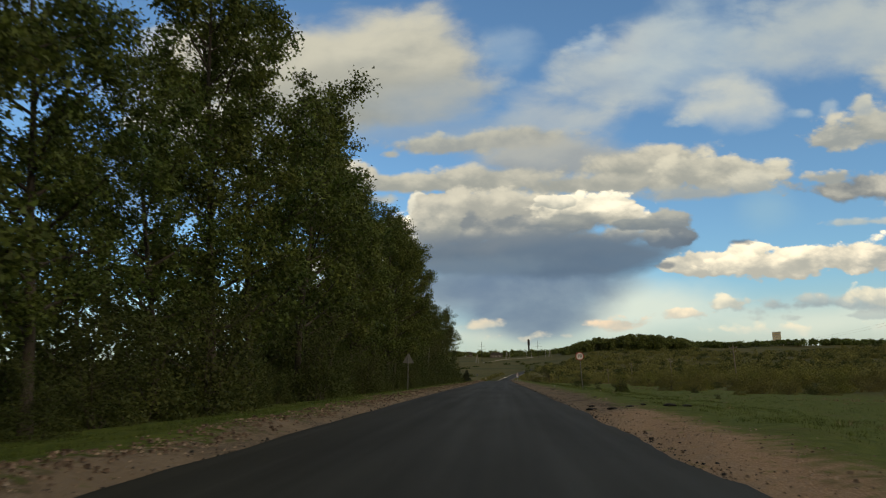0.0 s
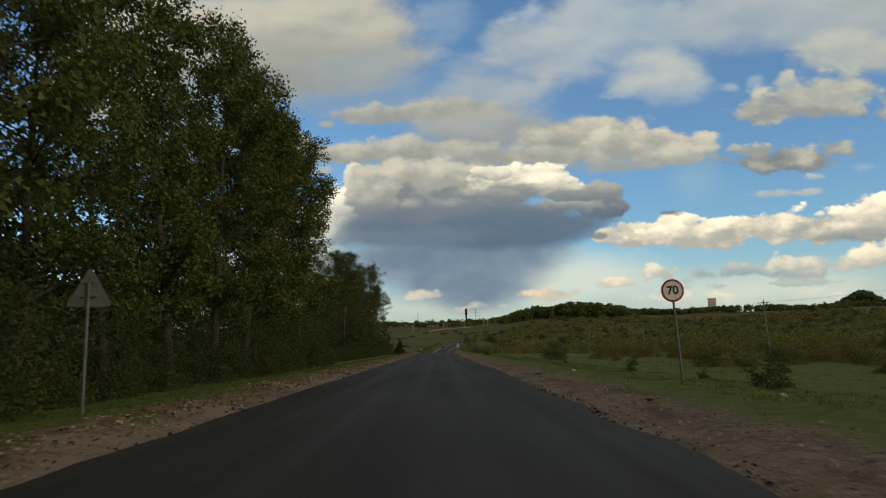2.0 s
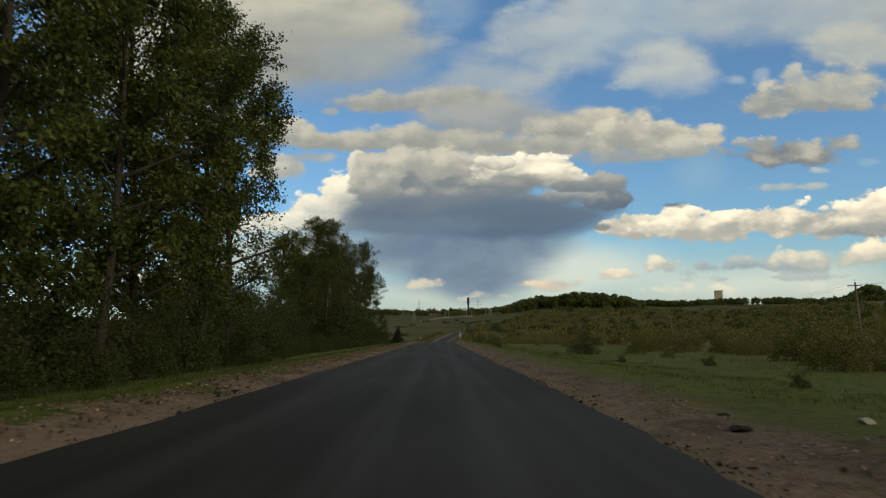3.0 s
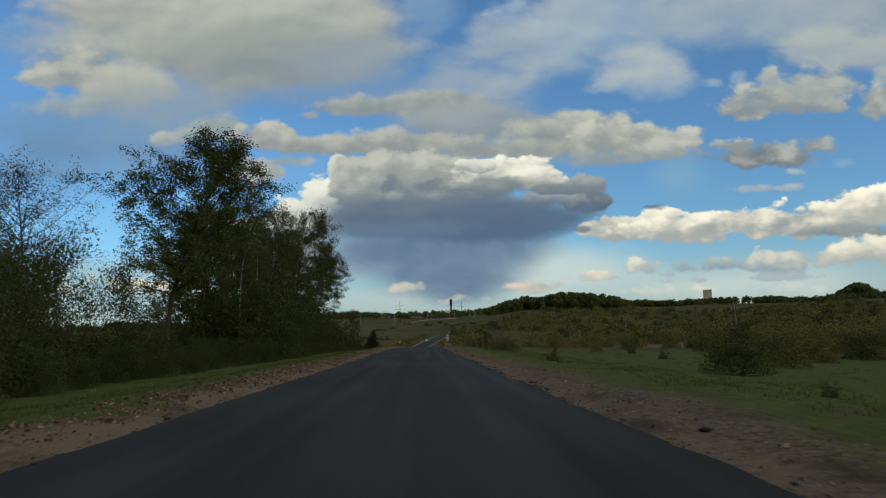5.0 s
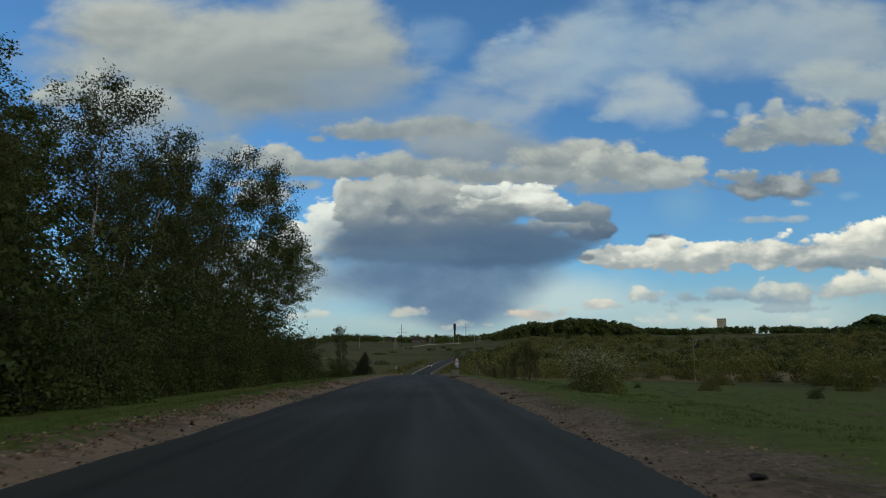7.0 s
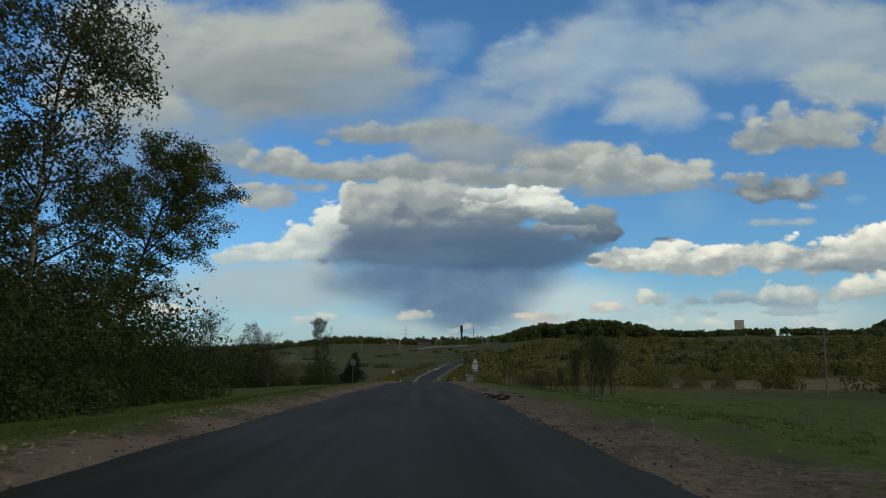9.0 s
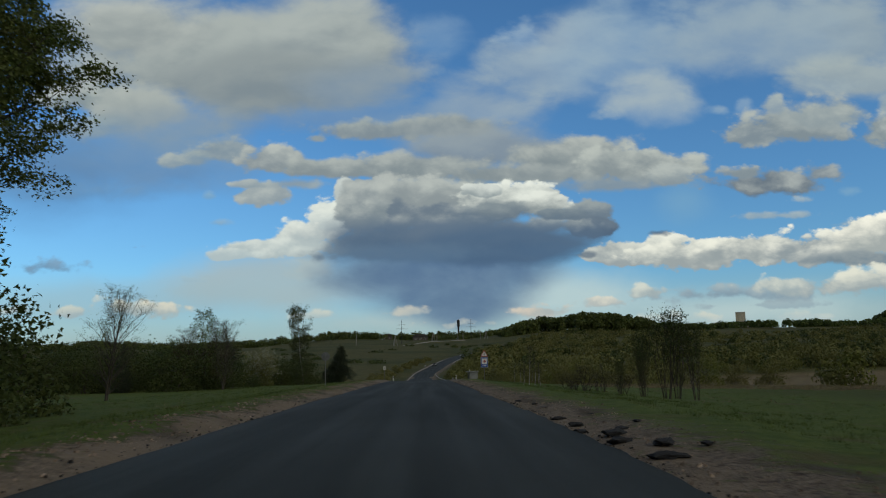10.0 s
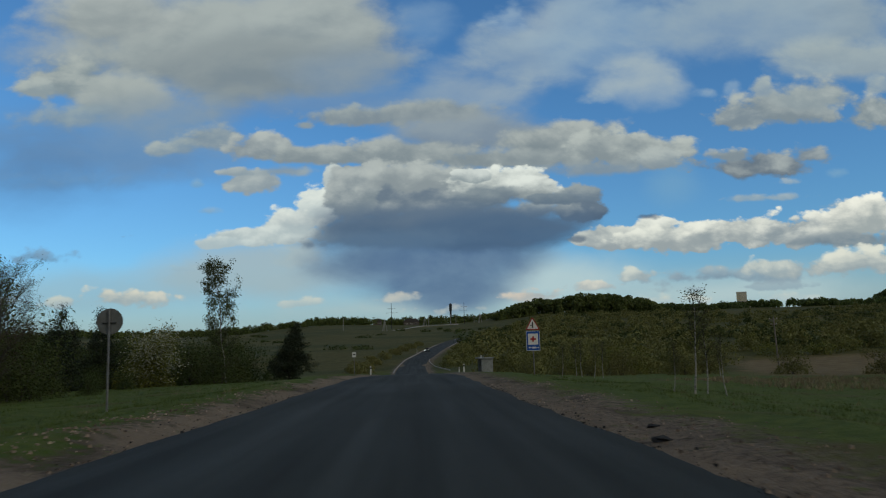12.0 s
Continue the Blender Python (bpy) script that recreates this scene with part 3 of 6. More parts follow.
def land():
    """Gravel along the road, young grass beyond it, dry field and scrub soil farther off."""
    m = bpy.data.materials.new("land")
    m.use_nodes = True
    N, L = m.node_tree.nodes, m.node_tree.links
    p = N["Principled BSDF"]
    at = N.new("ShaderNodeTexCoord").outputs["Object"]
    lane = N.new("ShaderNodeUVMap").outputs[0]      # x: metres beside the road's middle, y: metres along
    sp = N.new("ShaderNodeSeparateXYZ")
    L.new(lane, sp.inputs[0])

    def tex(scale, detail=5.0, stretch=(1, 1, 1)):
        mp = N.new("ShaderNodeMapping")
        mp.inputs["Scale"].default_value = stretch
        L.new(at, mp.inputs[0])
        n = N.new("ShaderNodeTexNoise")
        n.inputs["Scale"].default_value, n.inputs["Detail"].default_value = scale, detail
        L.new(mp.outputs[0], n.inputs["Vector"])
        return n.outputs["Fac"]

    def num(op, a, b=None, c=None):
        n = N.new("ShaderNodeMath")
        n.operation = op
        for i, v in enumerate((a, b, c)):
            if isinstance(v, (int, float)):
                n.inputs[i].default_value = v
            elif v is not None:
                L.new(v, n.inputs[i])
        return n.outputs[0]

    def step(v, a, b):
        n = N.new("ShaderNodeMapRange")
        n.interpolation_type = "SMOOTHSTEP"
        L.new(v, n.inputs[0])
        n.inputs[1].default_value, n.inputs[2].default_value = a, b
        return n.outputs[0]

    def mix(f, a, b):
        n = N.new("ShaderNodeMix")
        n.data_type = "RGBA"
        for i, v in ((0, f), (6, a), (7, b)):
            if isinstance(v, tuple):
                n.inputs[i].default_value = (*v, 1)
            else:
                L.new(v, n.inputs[i])
        return n.outputs[2]
    big, mid, fine, grain = tex(0.02), tex(0.35), tex(3.0), tex(28.0, 4.0)
    wave = num("ADD", num("MULTIPLY", num("SUBTRACT", mid, 0.5), 2.4), num("MULTIPLY", num("SUBTRACT", fine, 0.5), 2.6))
    off = num("ADD", sp.outputs[0], wave)
    sand = num("MULTIPLY", num("SUBTRACT", 1.0, step(num("ADD", sp.outputs[1], num("MULTIPLY", wave, 3.0)), 20.0, 30.0)), step(off, 0.0, 1.0))
    gravel = mix(step(grain, 0.35, 0.65), (0.088, 0.071, 0.054), (0.18, 0.15, 0.116))
    rubble = tex(8.0, 4.0)
    gravel = mix(step(rubble, 0.54, 0.7), gravel, (0.225, 0.182, 0.138))
    gravel = mix(step(rubble, 0.45, 0.33), gravel, (0.048, 0.037, 0.028))
    gravel = mix(num("MULTIPLY", step(tex(0.9, 4.0, (1, 0.4, 1)), 0.5, 0.66), 0.75), gravel, (0.05, 0.042, 0.032))
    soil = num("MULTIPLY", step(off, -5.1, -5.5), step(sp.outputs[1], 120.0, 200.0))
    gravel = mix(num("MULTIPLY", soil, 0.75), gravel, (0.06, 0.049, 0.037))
    gravel = mix(sand, gravel, mix(step(grain, 0.3, 0.7), (0.20, 0.138, 0.088), (0.35, 0.255, 0.175)))
    rim = num("MULTIPLY", step(off, -6.0, -4.9), num("SUBTRACT", 1.0, step(off, 2.9, 4.0)))
    gravel = mix(num("MULTIPLY", rim, num("MULTIPLY", step(mid, 0.3, 0.6), 0.7)), gravel, (0.225, 0.18, 0.132))
    grass = mix(step(fine, 0.35, 0.65), (0.055, 0.088, 0.015), (0.09, 0.122, 0.024))
    grass = mix(step(mid, 0.52, 0.76), grass, (0.088, 0.078, 0.033))
    grass = mix(step(grain, 0.55, 0.8), grass, (0.046, 0.062, 0.018))
    field = mix(step(mid, 0.4, 0.65), (0.064, 0.066, 0.018), (0.10, 0.092, 0.03))
    field = mix(step(big, 0.45, 0.6), field, (0.05, 0.06, 0.016))
    far = num("ADD", num("MAXIMUM", num("ABSOLUTE", sp.outputs[0]), num("MULTIPLY", num("SUBTRACT", sp.outputs[1], 370.0), 0.6)), num("MULTIPLY", num("SUBTRACT", big, 0.5), 60.0))
    grass = mix(step(far, 26.0, 60.0), grass, field)
    dry = num("SUBTRACT", num("ADD", sp.outputs[0], num("MULTIPLY", wave, 3.0)), num("MULTIPLY", num("SUBTRACT", sp.outputs[1], 264.0), 0.4))
    dry = num("MULTIPLY", num("MULTIPLY", step(dry, 0.0, 8.0), step(sp.outputs[1], 335.0, 348.0)), num("SUBTRACT", 1.0, step(sp.outputs[1], 470.0, 486.0)))
    grass = mix(dry, grass, mix(step(mid, 0.35, 0.65), (0.125, 0.098, 0.052), (0.175, 0.14, 0.075)))
    shoulder = num("MULTIPLY", num("SUBTRACT", 1.0, step(sp.outputs[1], 640.0, 700.0)), step(off, -5.95, -5.25))
    shoulder = num("MULTIPLY", shoulder, num("SUBTRACT", 1.0, step(off, 3.9, 5.3)))
    worn = num("MULTIPLY", shoulder, num("SUBTRACT", 1.0, num("MULTIPLY", step(fine, 0.62, 0.7), 0.5)))
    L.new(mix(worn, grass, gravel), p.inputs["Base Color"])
    p.inputs["Roughness"].default_value = 0.95
    p.inputs["Specular IOR Level"].default_value = 0.15
    bu = N.new("ShaderNodeBump")
    bu.inputs["Strength"].default_value, bu.inputs["Distance"].default_value = 0.8, 0.06
    L.new(num("ADD", num("ADD", grain, fine), num("MULTIPLY", rubble, 0.7)), bu.inputs["Height"]), L.new(bu.outputs[0], p.inputs["Normal"])
    return m


ASPHALT, LAND = asphalt(), land()


# ---- the lie of the land ----
Y_KNOTS = (-90, -20, 18, 56, 94, 132, 170, 208, 246, 284, 318, 360, 420, 480, 545, 715, 1000, 1350, 1500, 2600, 4800)
Z_KNOTS = (-0.5, -0.12, 0.11, 0.22, 0.20, 0.18, 0.20, 0.28, 0.15, -0.17, -0.52, -1.7, -4.2, -3.5, -0.5, 6.5, 21, 38, 41, 44, 46)
_yy = np.arange(-120.0, 4900.0, 2.0)
_zz = np.interp(_yy, Y_KNOTS, Z_KNOTS)
_k = np.exp(-np.linspace(-2, 2, 15) ** 2)
_zz = np.convolve(np.pad(_zz, 7, mode="edge"), _k / _k.sum(), mode="valid")
LEFT, RIGHT = -4.5, 2.8          # the asphalt's edges
MIDDLE = (LEFT + RIGHT) / 2


def road_z(y):
    return np.interp(y, _yy, _zz)


def bend(y):
    """How far the road has swung to the right, beyond the dip."""
    return np.interp(y, (400, 430, 460, 480, 510, 545, 580, 610, 640, 680, 715, 760, 800, 900, 1100), (0, -0.5, -0.8, -0.6, 0.8, 4.6, 7.9, 11.5, 15, 20, 25, 36, 48, 80, 150))


def ground_z(x, y):
    x, y = np.asarray(x, float), np.asarray(y, float)
    rel = x - bend(y)
    side = np.interp(rel, (-60, -25, -14, -9, -7.2, -6.4, -5.6, -4.9, -4.4, 2.7, 3.2, 4.4, 6.2, 9, 16, 45, 80, 140),
                     (-0.9, -0.6, -0.35, -0.05, 0.10, 0.20, 0.16, 0.03, -0.08, -0.08, -0.02, 0.05, 0.02, -0.3, -0.95, -1.85, -2.3, -2.0))
    fade = np.interp(y, (300, 420, 600), (1, 0.5, 0.35))
    wide = np.maximum(np.abs(rel) - 60, 0)
    z = np.where(y >= 250, road_z(250 + np.hypot(np.maximum(y - 250, 0), wide)), road_z(y) + road_z(250 + wide) - road_z(250))
    roll = np.interp(np.abs(rel), (8, 40, 300), (0, 0.12, 2.2)) * (np.sin(x * 0.021 + 1.3) * np.cos(y * 0.017) + 0.5 * np.sin(x * 0.05 + y * 0.043))
    d = np.hypot(x, y - 264)
    roll = roll + np.interp(d, (450, 950), (0, 1)) * np.interp(x / np.maximum(d, 1), (-0.7, -0.3, -0.2, -0.13, 0.06, 0.16, 0.30, 0.36, 0.8), (-12, -11, -8, 0, 0, 11, 10, 7, 7))
    bumps = np.interp(np.abs(rel + 0.85), (3.4, 4.3, 6.0, 9, 40), (0, 0.09, 0.09, 0.08, 0.12)) * (np.sin(x * 2.1 + y * 0.9) * np.sin(y * 1.7 - x) * 0.6 + np.sin(x * 0.9 - y * 0.63) * 0.5)
    return z + side * fade + roll + bumps * np.interp(y, (300, 500), (1, 0))


def mesh_object(name, verts, faces, mat, smooth=False):
    me = bpy.data.meshes.new(name)
    me.from_pydata([tuple(v) for v in verts], [], [tuple(f) for f in faces])
    me.materials.append(mat)
    if smooth:
        me.shade_smooth()
    return new(name, me)


def part(name, shape, mat, parent, label="", smooth=False):
    """One mesh as a part of a thing; shape: a bmesh or (verts, faces)."""
    if isinstance(shape, tuple):
        ob = mesh_object(name, *shape, mat, smooth)
    else:
        me = bpy.data.meshes.new(name)
        shape.to_mesh(me)
        shape.free()
        me.materials.append(mat)
        if smooth:
            me.shade_smooth()
        ob = new(name, me)
    ob.parent = parent
    return tagged(ob, label)


def thing(name, m, label, category, group=""):
    ob = new(name)
    ob.empty_display_size = 0.3
    ob.matrix_basis = m
    return tagged(ob, label, category, group)


def box(w, d, h, x=0, y=0, z=0, bevel=0.0):
    bm = bmesh.new()
    bmesh.ops.create_cube(bm, size=1)
    bmesh.ops.scale(bm, vec=(w, d, h), verts=bm.verts)
    bmesh.ops.translate(bm, vec=(x, y, z + h / 2), verts=bm.verts)
    if bevel:
        bmesh.ops.bevel(bm, geom=list(bm.edges), offset=bevel, segments=2, affect="EDGES")
    return bm


def rod(r0, r1, h, x=0, y=0, z=0, n=12):
    bm = bmesh.new()
    bmesh.ops.create_cone(bm, cap_ends=True, segments=n, radius1=r0, radius2=r1, depth=h)
    bmesh.ops.translate(bm, vec=(x, y, z + h / 2), verts=bm.verts)
    return bm


def prism(outline, y0, y1):
    """A plate in the x-z plane, from y0 to y1."""
    bm = bmesh.new()
    f = bm.faces.new([bm.verts.new((x, y0, z)) for x, z in outline])
    up = bmesh.ops.extrude_face_region(bm, geom=[f])
    bmesh.ops.translate(bm, vec=(0, y1 - y0, 0), verts=[v for v in up["geom"] if isinstance(v, bmesh.types.BMVert)])
    bmesh.ops.recalc_face_normals(bm, faces=bm.faces)
    return bm


def tubes(lines, n=5):
    """Tapered branches: each line is (points, radii)."""
    verts, faces = [], []
    for pts, radii in lines:
        pts = np.asarray(pts, float)
        way = np.gradient(pts, axis=0)
        way /= np.linalg.norm(way, axis=1)[:, None] + 1e-9
        ref = np.array((0.31, 0.95, 0.05)) if abs(way[0, 2]) > 0.6 else np.array((0, 0, 1.0))
        a = np.cross(way, ref)
        a /= np.linalg.norm(a, axis=1)[:, None] + 1e-9
        b = np.cross(way, a)
        base = len(verts)
        for p, u, w, r in zip(pts, a, b, radii):
            for i in range(n):
                t = 2 * math.pi * i / n
                verts.append(p + (u * math.cos(t) + w * math.sin(t)) * r)
        for s in range(len(pts) - 1):
            for i in range(n):
                j = (i + 1) % n
                faces.append((base + s * n + i, base + s * n + j, base + (s + 1) * n + j, base + (s + 1) * n + i))
    return verts, faces


def leaf_mesh(name, centres, length, width, mat, rng, droop=0.0, out=None):
    """Many small pointed leaves in one mesh; out: the way they face, if they lie along a crown's surface."""
    n = len(centres)
    a = rng.normal(size=(n, 3))
    if out is not None:
        a = np.cross(out, a) + rng.normal(size=(n, 3)) * 0.25
    a[:, 2] -= droop
    a /= np.linalg.norm(a, axis=1)[:, None]
    b = np.cross(a, rng.normal(size=(n, 3)) if out is None else out + rng.normal(size=(n, 3)) * 0.3)
    b /= np.linalg.norm(b, axis=1)[:, None]
    s = rng.uniform(0.65, 1.3, (n, 1))
    a, b = a * length * 0.5 * s, b * width * 0.5 * s
    v = np.stack((centres - a + b, centres + a, centres - a * 0.7 - b), 1).reshape(-1, 3).astype(np.float32)
    me = bpy.data.meshes.new(name)
    me.vertices.add(3 * n)
    me.vertices.foreach_set("co", v.ravel())
    me.loops.add(3 * n)
    me.loops.foreach_set("vertex_index", np.arange(3 * n, dtype=np.int32))
    me.polygons.add(n)
    me.polygons.foreach_set("loop_start", np.arange(0, 3 * n, 3, dtype=np.int32))
    me.polygons.foreach_set("loop_total", np.full(n, 3, dtype=np.int32))
    me.materials.append(mat)
    me.update(calc_edges=True)
    return me


def curve_line(p0, way, length, rng, steps=6, up=0.0, wobble=0.12):
    pts, d = [np.array(p0, float)], np.array(way, float)
    for _ in range(steps):
        d = d + rng.normal(size=3) * wobble + np.array((0, 0, up))
        d /= np.linalg.norm(d)
        pts.append(pts[-1] + d * length / steps)
    return pts


def make_tree(name, h, r, base, leaves, leaf, mat, bark, label, category="tree", seed=1, rise=0.75, limbs=26, droop=0.0,
              trunk_r=None, stems=1, shape="oval", sag=0.0, tuft=0.42, blossom=0, twigs=5, wood_share=1.0):
    """A tree with a tapered trunk, limbs, twigs and a crown of single leaves, standing at the origin."""
    rng = np.random.default_rng(seed)
    ob = thing(name, pose(0, 0, 0), label, category)
    trunk_r = trunk_r or h * 0.011
    trunks, branches, sprigs, tips, load = [], [], [], [], []
    for k in range(stems):
        a0 = rng.uniform(0, 6.28)
        lean = 0.04 if stems == 1 else 0.22
        foot = (0 if stems == 1 else math.cos(a0) * r * 0.15, 0 if stems == 1 else math.sin(a0) * r * 0.15, -0.25)
        hs = h * (1 if k == 0 else rng.uniform(0.75, 0.97))
        trunk = curve_line(foot, (math.cos(a0) * lean, math.sin(a0) * lean, 1), hs + 0.25, rng, 12, 0.03, 0.045)
        tr = [trunk_r * (1.25 if i == 0 else 1) * (1 - 0.93 * i / 12) for i in range(13)]
        trunks.append((trunk, tr))
        tp = np.array(trunk)
        for i in range(max(4, limbs // stems)):
            t = (i + rng.uniform(0, 1)) / max(4, limbs // stems)
            f = base + (1 - base) * t
            x = f * 12
            j = min(int(x), 11)
            p = tp[j] + (tp[j + 1] - tp[j]) * (x - j)
            if shape == "oval":
                reach = r * (math.sin(math.pi * (0.16 + 0.80 * t)) ** 0.8) * rng.uniform(0.6, 1.12)
            elif shape == "cone":
                reach = r * (1.02 - t) * rng.uniform(0.75, 1.05)
            else:
                reach = r * (0.55 + 0.45 * math.sin(math.pi * (0.1 + 0.8 * t))) * rng.uniform(0.7, 1.1)
            az = i * 2.4 + rng.uniform(-0.5, 0.5)
            steep = rise * (0.6 + 0.7 * t)
            way = np.array((math.cos(az), math.sin(az), steep))
            length = reach * math.hypot(1, steep) * 0.92
            if steep > 1.5:
                length = min(length, max(h * 1.06 - p[2], 0.3) * math.hypot(1, steep) / steep)
            limb = curve_line(p, way / np.linalg.norm(way), max(length, 0.3), rng, 6, 0.04 - sag, 0.1)
            rb = trunk_r * (1 - 0.9 * f) * 0.5 + 0.01
            branches.append((limb[::2], [rb * (1 - 0.85 * q / 3) for q in range(4)]))
            for _ in range(twigs):
                s = rng.uniform(0.3, 1.0)
                jj = min(int(s * 6), 5)
                q = np.array(limb[jj]) + (np.array(limb[jj + 1]) - np.array(limb[jj])) * (s * 6 - jj)
                w = rng.normal(size=3) + way * 0.4 + np.array((0, 0, 0.25 - 3 * sag))
                tw = curve_line(q, w / np.linalg.norm(w), max(0.35, reach * 0.32) * rng.uniform(0.6, 1.2), rng, 4, -sag, 0.2)
                if rng.uniform() < wood_share:
                    sprigs.append((tw[::2], [max(rb * 0.3, 0.009) * (1 - 0.8 * z / 2) for z in range(3)]))
                tips += [tw[2], tw[3], tw[4]]
                load += [reach] * 3
            tips += [limb[5], limb[6]]
            load += [reach] * 2
        tips += trunk[-3:]
        load += [r * 0.25] * 3
    bush = stems > 2
    part("trunk", tubes([(p[::3], q[::3]) for p, q in trunks] if bush else trunks, 4 if bush else 8), bark, ob, smooth=True)
    v, f = tubes(branches, 3 if bush else 5)
    v2, f2 = tubes(sprigs, 3)
    part("limb", (v + v2, f + [tuple(i + len(v) for i in q) for q in f2]), BARK, ob)
    tips = np.array(tips)
    load = np.array(load) ** 1.1
    load /= load.sum()
    if leaves:
        c = tips[rng.choice(len(tips), leaves, p=load)] + rng.normal(size=(leaves, 3)) * tuft * np.array((1, 1, 0.8))
        if shape == "round" and stems > 2:
            k = int(leaves * 0.45)
            q = rng.normal(size=(k, 3))
            q /= np.linalg.norm(q, axis=1)[:, None]
            q *= rng.uniform(0.45, 1.0, (k, 1)) ** 0.5 * np.array((r * 0.95, r * 0.95, h * 0.62))
            q[:, 2] = np.abs(q[:, 2])
            c[:k] = q * (1 + 0.18 * np.sin(q[:, :1] * 2.3 + 1) * np.cos(q[:, 1:2] * 2.1))
        if sag:
            c[:, 2] -= rng.exponential(0.35, leaves)
        c[:, 2] = np.maximum(c[:, 2], 0.1)
        crown = new("crown", leaf_mesh("crown", c, leaf[0], leaf[1], mat, rng, droop))
        crown.parent = ob
        if blossom:
            c = tips[rng.integers(0, len(tips), blossom)] + rng.normal(size=(blossom, 3)) * tuft * 1.05
            b = new("blossom", leaf_mesh("blossom", c, 0.14, 0.12, BLOSSOM, rng))
            b.parent = ob
            tagged(b, "clusters of small white blossom")
    return ob


def stand(ob, x, y, s=1.0, turn=0.0, first=False, sink=0.0, sx=1.0):
    m = Matrix.Translation((x, y, float(ground_z(x, y)) - sink)) @ Matrix.Rotation(turn, 4, "Z") @ Matrix.Diagonal((s * sx, s * sx, s, 1))
    if first:
        ob.matrix_basis = m
        return ob
    return copy_thing(ob, m)


# ---- ground and road ----
gx = np.concatenate((-np.geomspace(2600, 62, 26), np.arange(-60, -12, 3.0), np.arange(-12, -3.6, 0.28), np.arange(-3.6, 2.2, 1.4),
                     np.arange(2.2, 12, 0.28), np.arange(12, 60, 3.0), np.geomspace(62, 2600, 26)))
gy = np.concatenate((np.arange(-90, -10, 4.0), np.arange(-10, 330, 1.1), np.arange(330, 480, 5.0), np.arange(480, 1000, 16.0), np.geomspace(1000, 4700, 26)))
GX, GY = np.meshgrid(gx, gy)
GX = GX + bend(GY) * np.interp(np.abs(GX), (60, 400), (1, 0))
GZ = ground_z(GX, GY)
nx, ny = len(gx), len(gy)
idx = np.arange(nx * ny).reshape(ny, nx)
quads = np.stack((idx[:-1, :-1], idx[:-1, 1:], idx[1:, 1:], idx[1:, :-1]), -1).reshape(-1, 4)
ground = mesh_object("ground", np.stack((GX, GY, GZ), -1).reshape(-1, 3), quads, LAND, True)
uv = ground.data.uv_layers.new(name="lane")
lane_xy = np.stack(((GX - bend(GY)).ravel(), GY.ravel()), -1)
uv.data.foreach_set("uv", lane_xy[quads.ravel()].ravel().astype(np.float32))
tagged(ground, "gravel verges, young grass and dry fields rolling to a low ridge", "ground", kind="structure")


def build_road():
    """Asphalt on a slight crown, with ragged edges and a thickness at both sides."""
    rng = np.random.default_rng(5)
    ys = np.concatenate((np.arange(-85, 330, 0.45), np.arange(330, 905, 4.0)))
    n = len(ys)
    wob = np.convolve(rng.normal(size=n + 30), np.ones(9) / 9, "same")[15:15 + n] * 0.2 + np.convolve(rng.normal(size=n + 30), np.ones(30) / 30, "same")[15:15 + n] * 0.08 - 0.15 * np.exp(-((ys - 57) / 8) ** 2)
    wob2 = np.convolve(rng.normal(size=n + 30), np.ones(7) / 7, "same")[15:15 + n] * 0.09
    verts, faces = [], []
    cols = (LEFT, LEFT, -3.9, -2.4, MIDDLE, 0.7, 2.2, RIGHT, RIGHT)
    for i, y in enumerate(ys):
        for j, x in enumerate(cols):
            xx = x + (wob2[i] if j < 2 else wob[i] if j > 6 else 0)
            drop = -0.16 if j in (0, 8) else 0.035 - 0.016 * abs(x - MIDDLE)
            verts.append((xx + float(bend(y)) + (-0.03 if j == 0 else 0.03 if j == 8 else 0), y, float(road_z(y)) + drop))
    m = len(cols)
    for i in range(n - 1):
        for j in range(m - 1):
            faces.append((i * m + j, i * m + j + 1, (i + 1) * m + j + 1, (i + 1) * m + j))
    ob = mesh_object("road", verts, faces, ASPHALT)
    return tagged(ob, "fresh dark asphalt road with ragged unmarked edges", "road", kind="structure")


build_road()


def stones(name, x0, x1, count, seed, label, mat=None, shape=(1.3, 1.6), size=-4.25, most=0.06, tall=0.55, heaps=0, y1=300):
    rng = np.random.default_rng(seed)
    y = rng.uniform(-2, y1, count)
    if heaps:
        y = rng.uniform(-2, 300, heaps)[rng.integers(0, heaps, count)] + rng.normal(size=count) * 1.1
    x = x0 + (x1 - x0) * rng.beta(*shape, count)
    s = np.minimum(rng.lognormal(size, 0.5, count), most)
    z = ground_z(x, y) + s * 0.25 + 0.012
    block = np.array(((1, 0.1, -0.4), (-0.5, 0.9, -0.4), (-0.6, -0.8, -0.4), (0.55, 0.3, tall), (-0.5, 0.4, tall), (0.1, -0.7, tall)))
    v = block[None] * s[:, None, None] * rng.uniform(0.65, 1.3, (count, 6, 3))
    t = rng.uniform(0, 6.28, count)
    c, sn = np.cos(t)[:, None], np.sin(t)[:, None]
    v = np.stack((v[:, :, 0] * c - v[:, :, 1] * sn, v[:, :, 0] * sn + v[:, :, 1] * c, v[:, :, 2]), -1)
    v += np.stack((x, y, z), -1)[:, None]
    f = np.array(((3, 4, 5), (0, 1, 4), (0, 4, 3), (1, 2, 5), (1, 5, 4), (2, 0, 3), (2, 3, 5)))
    f = (f[None] + 6 * np.arange(count)[:, None, None]).reshape(-1, 3)
    ob = mesh_object(name, v.reshape(-1, 3), f, mat or STONE)
    return tagged(ob, label, "gravel", kind="stuff")


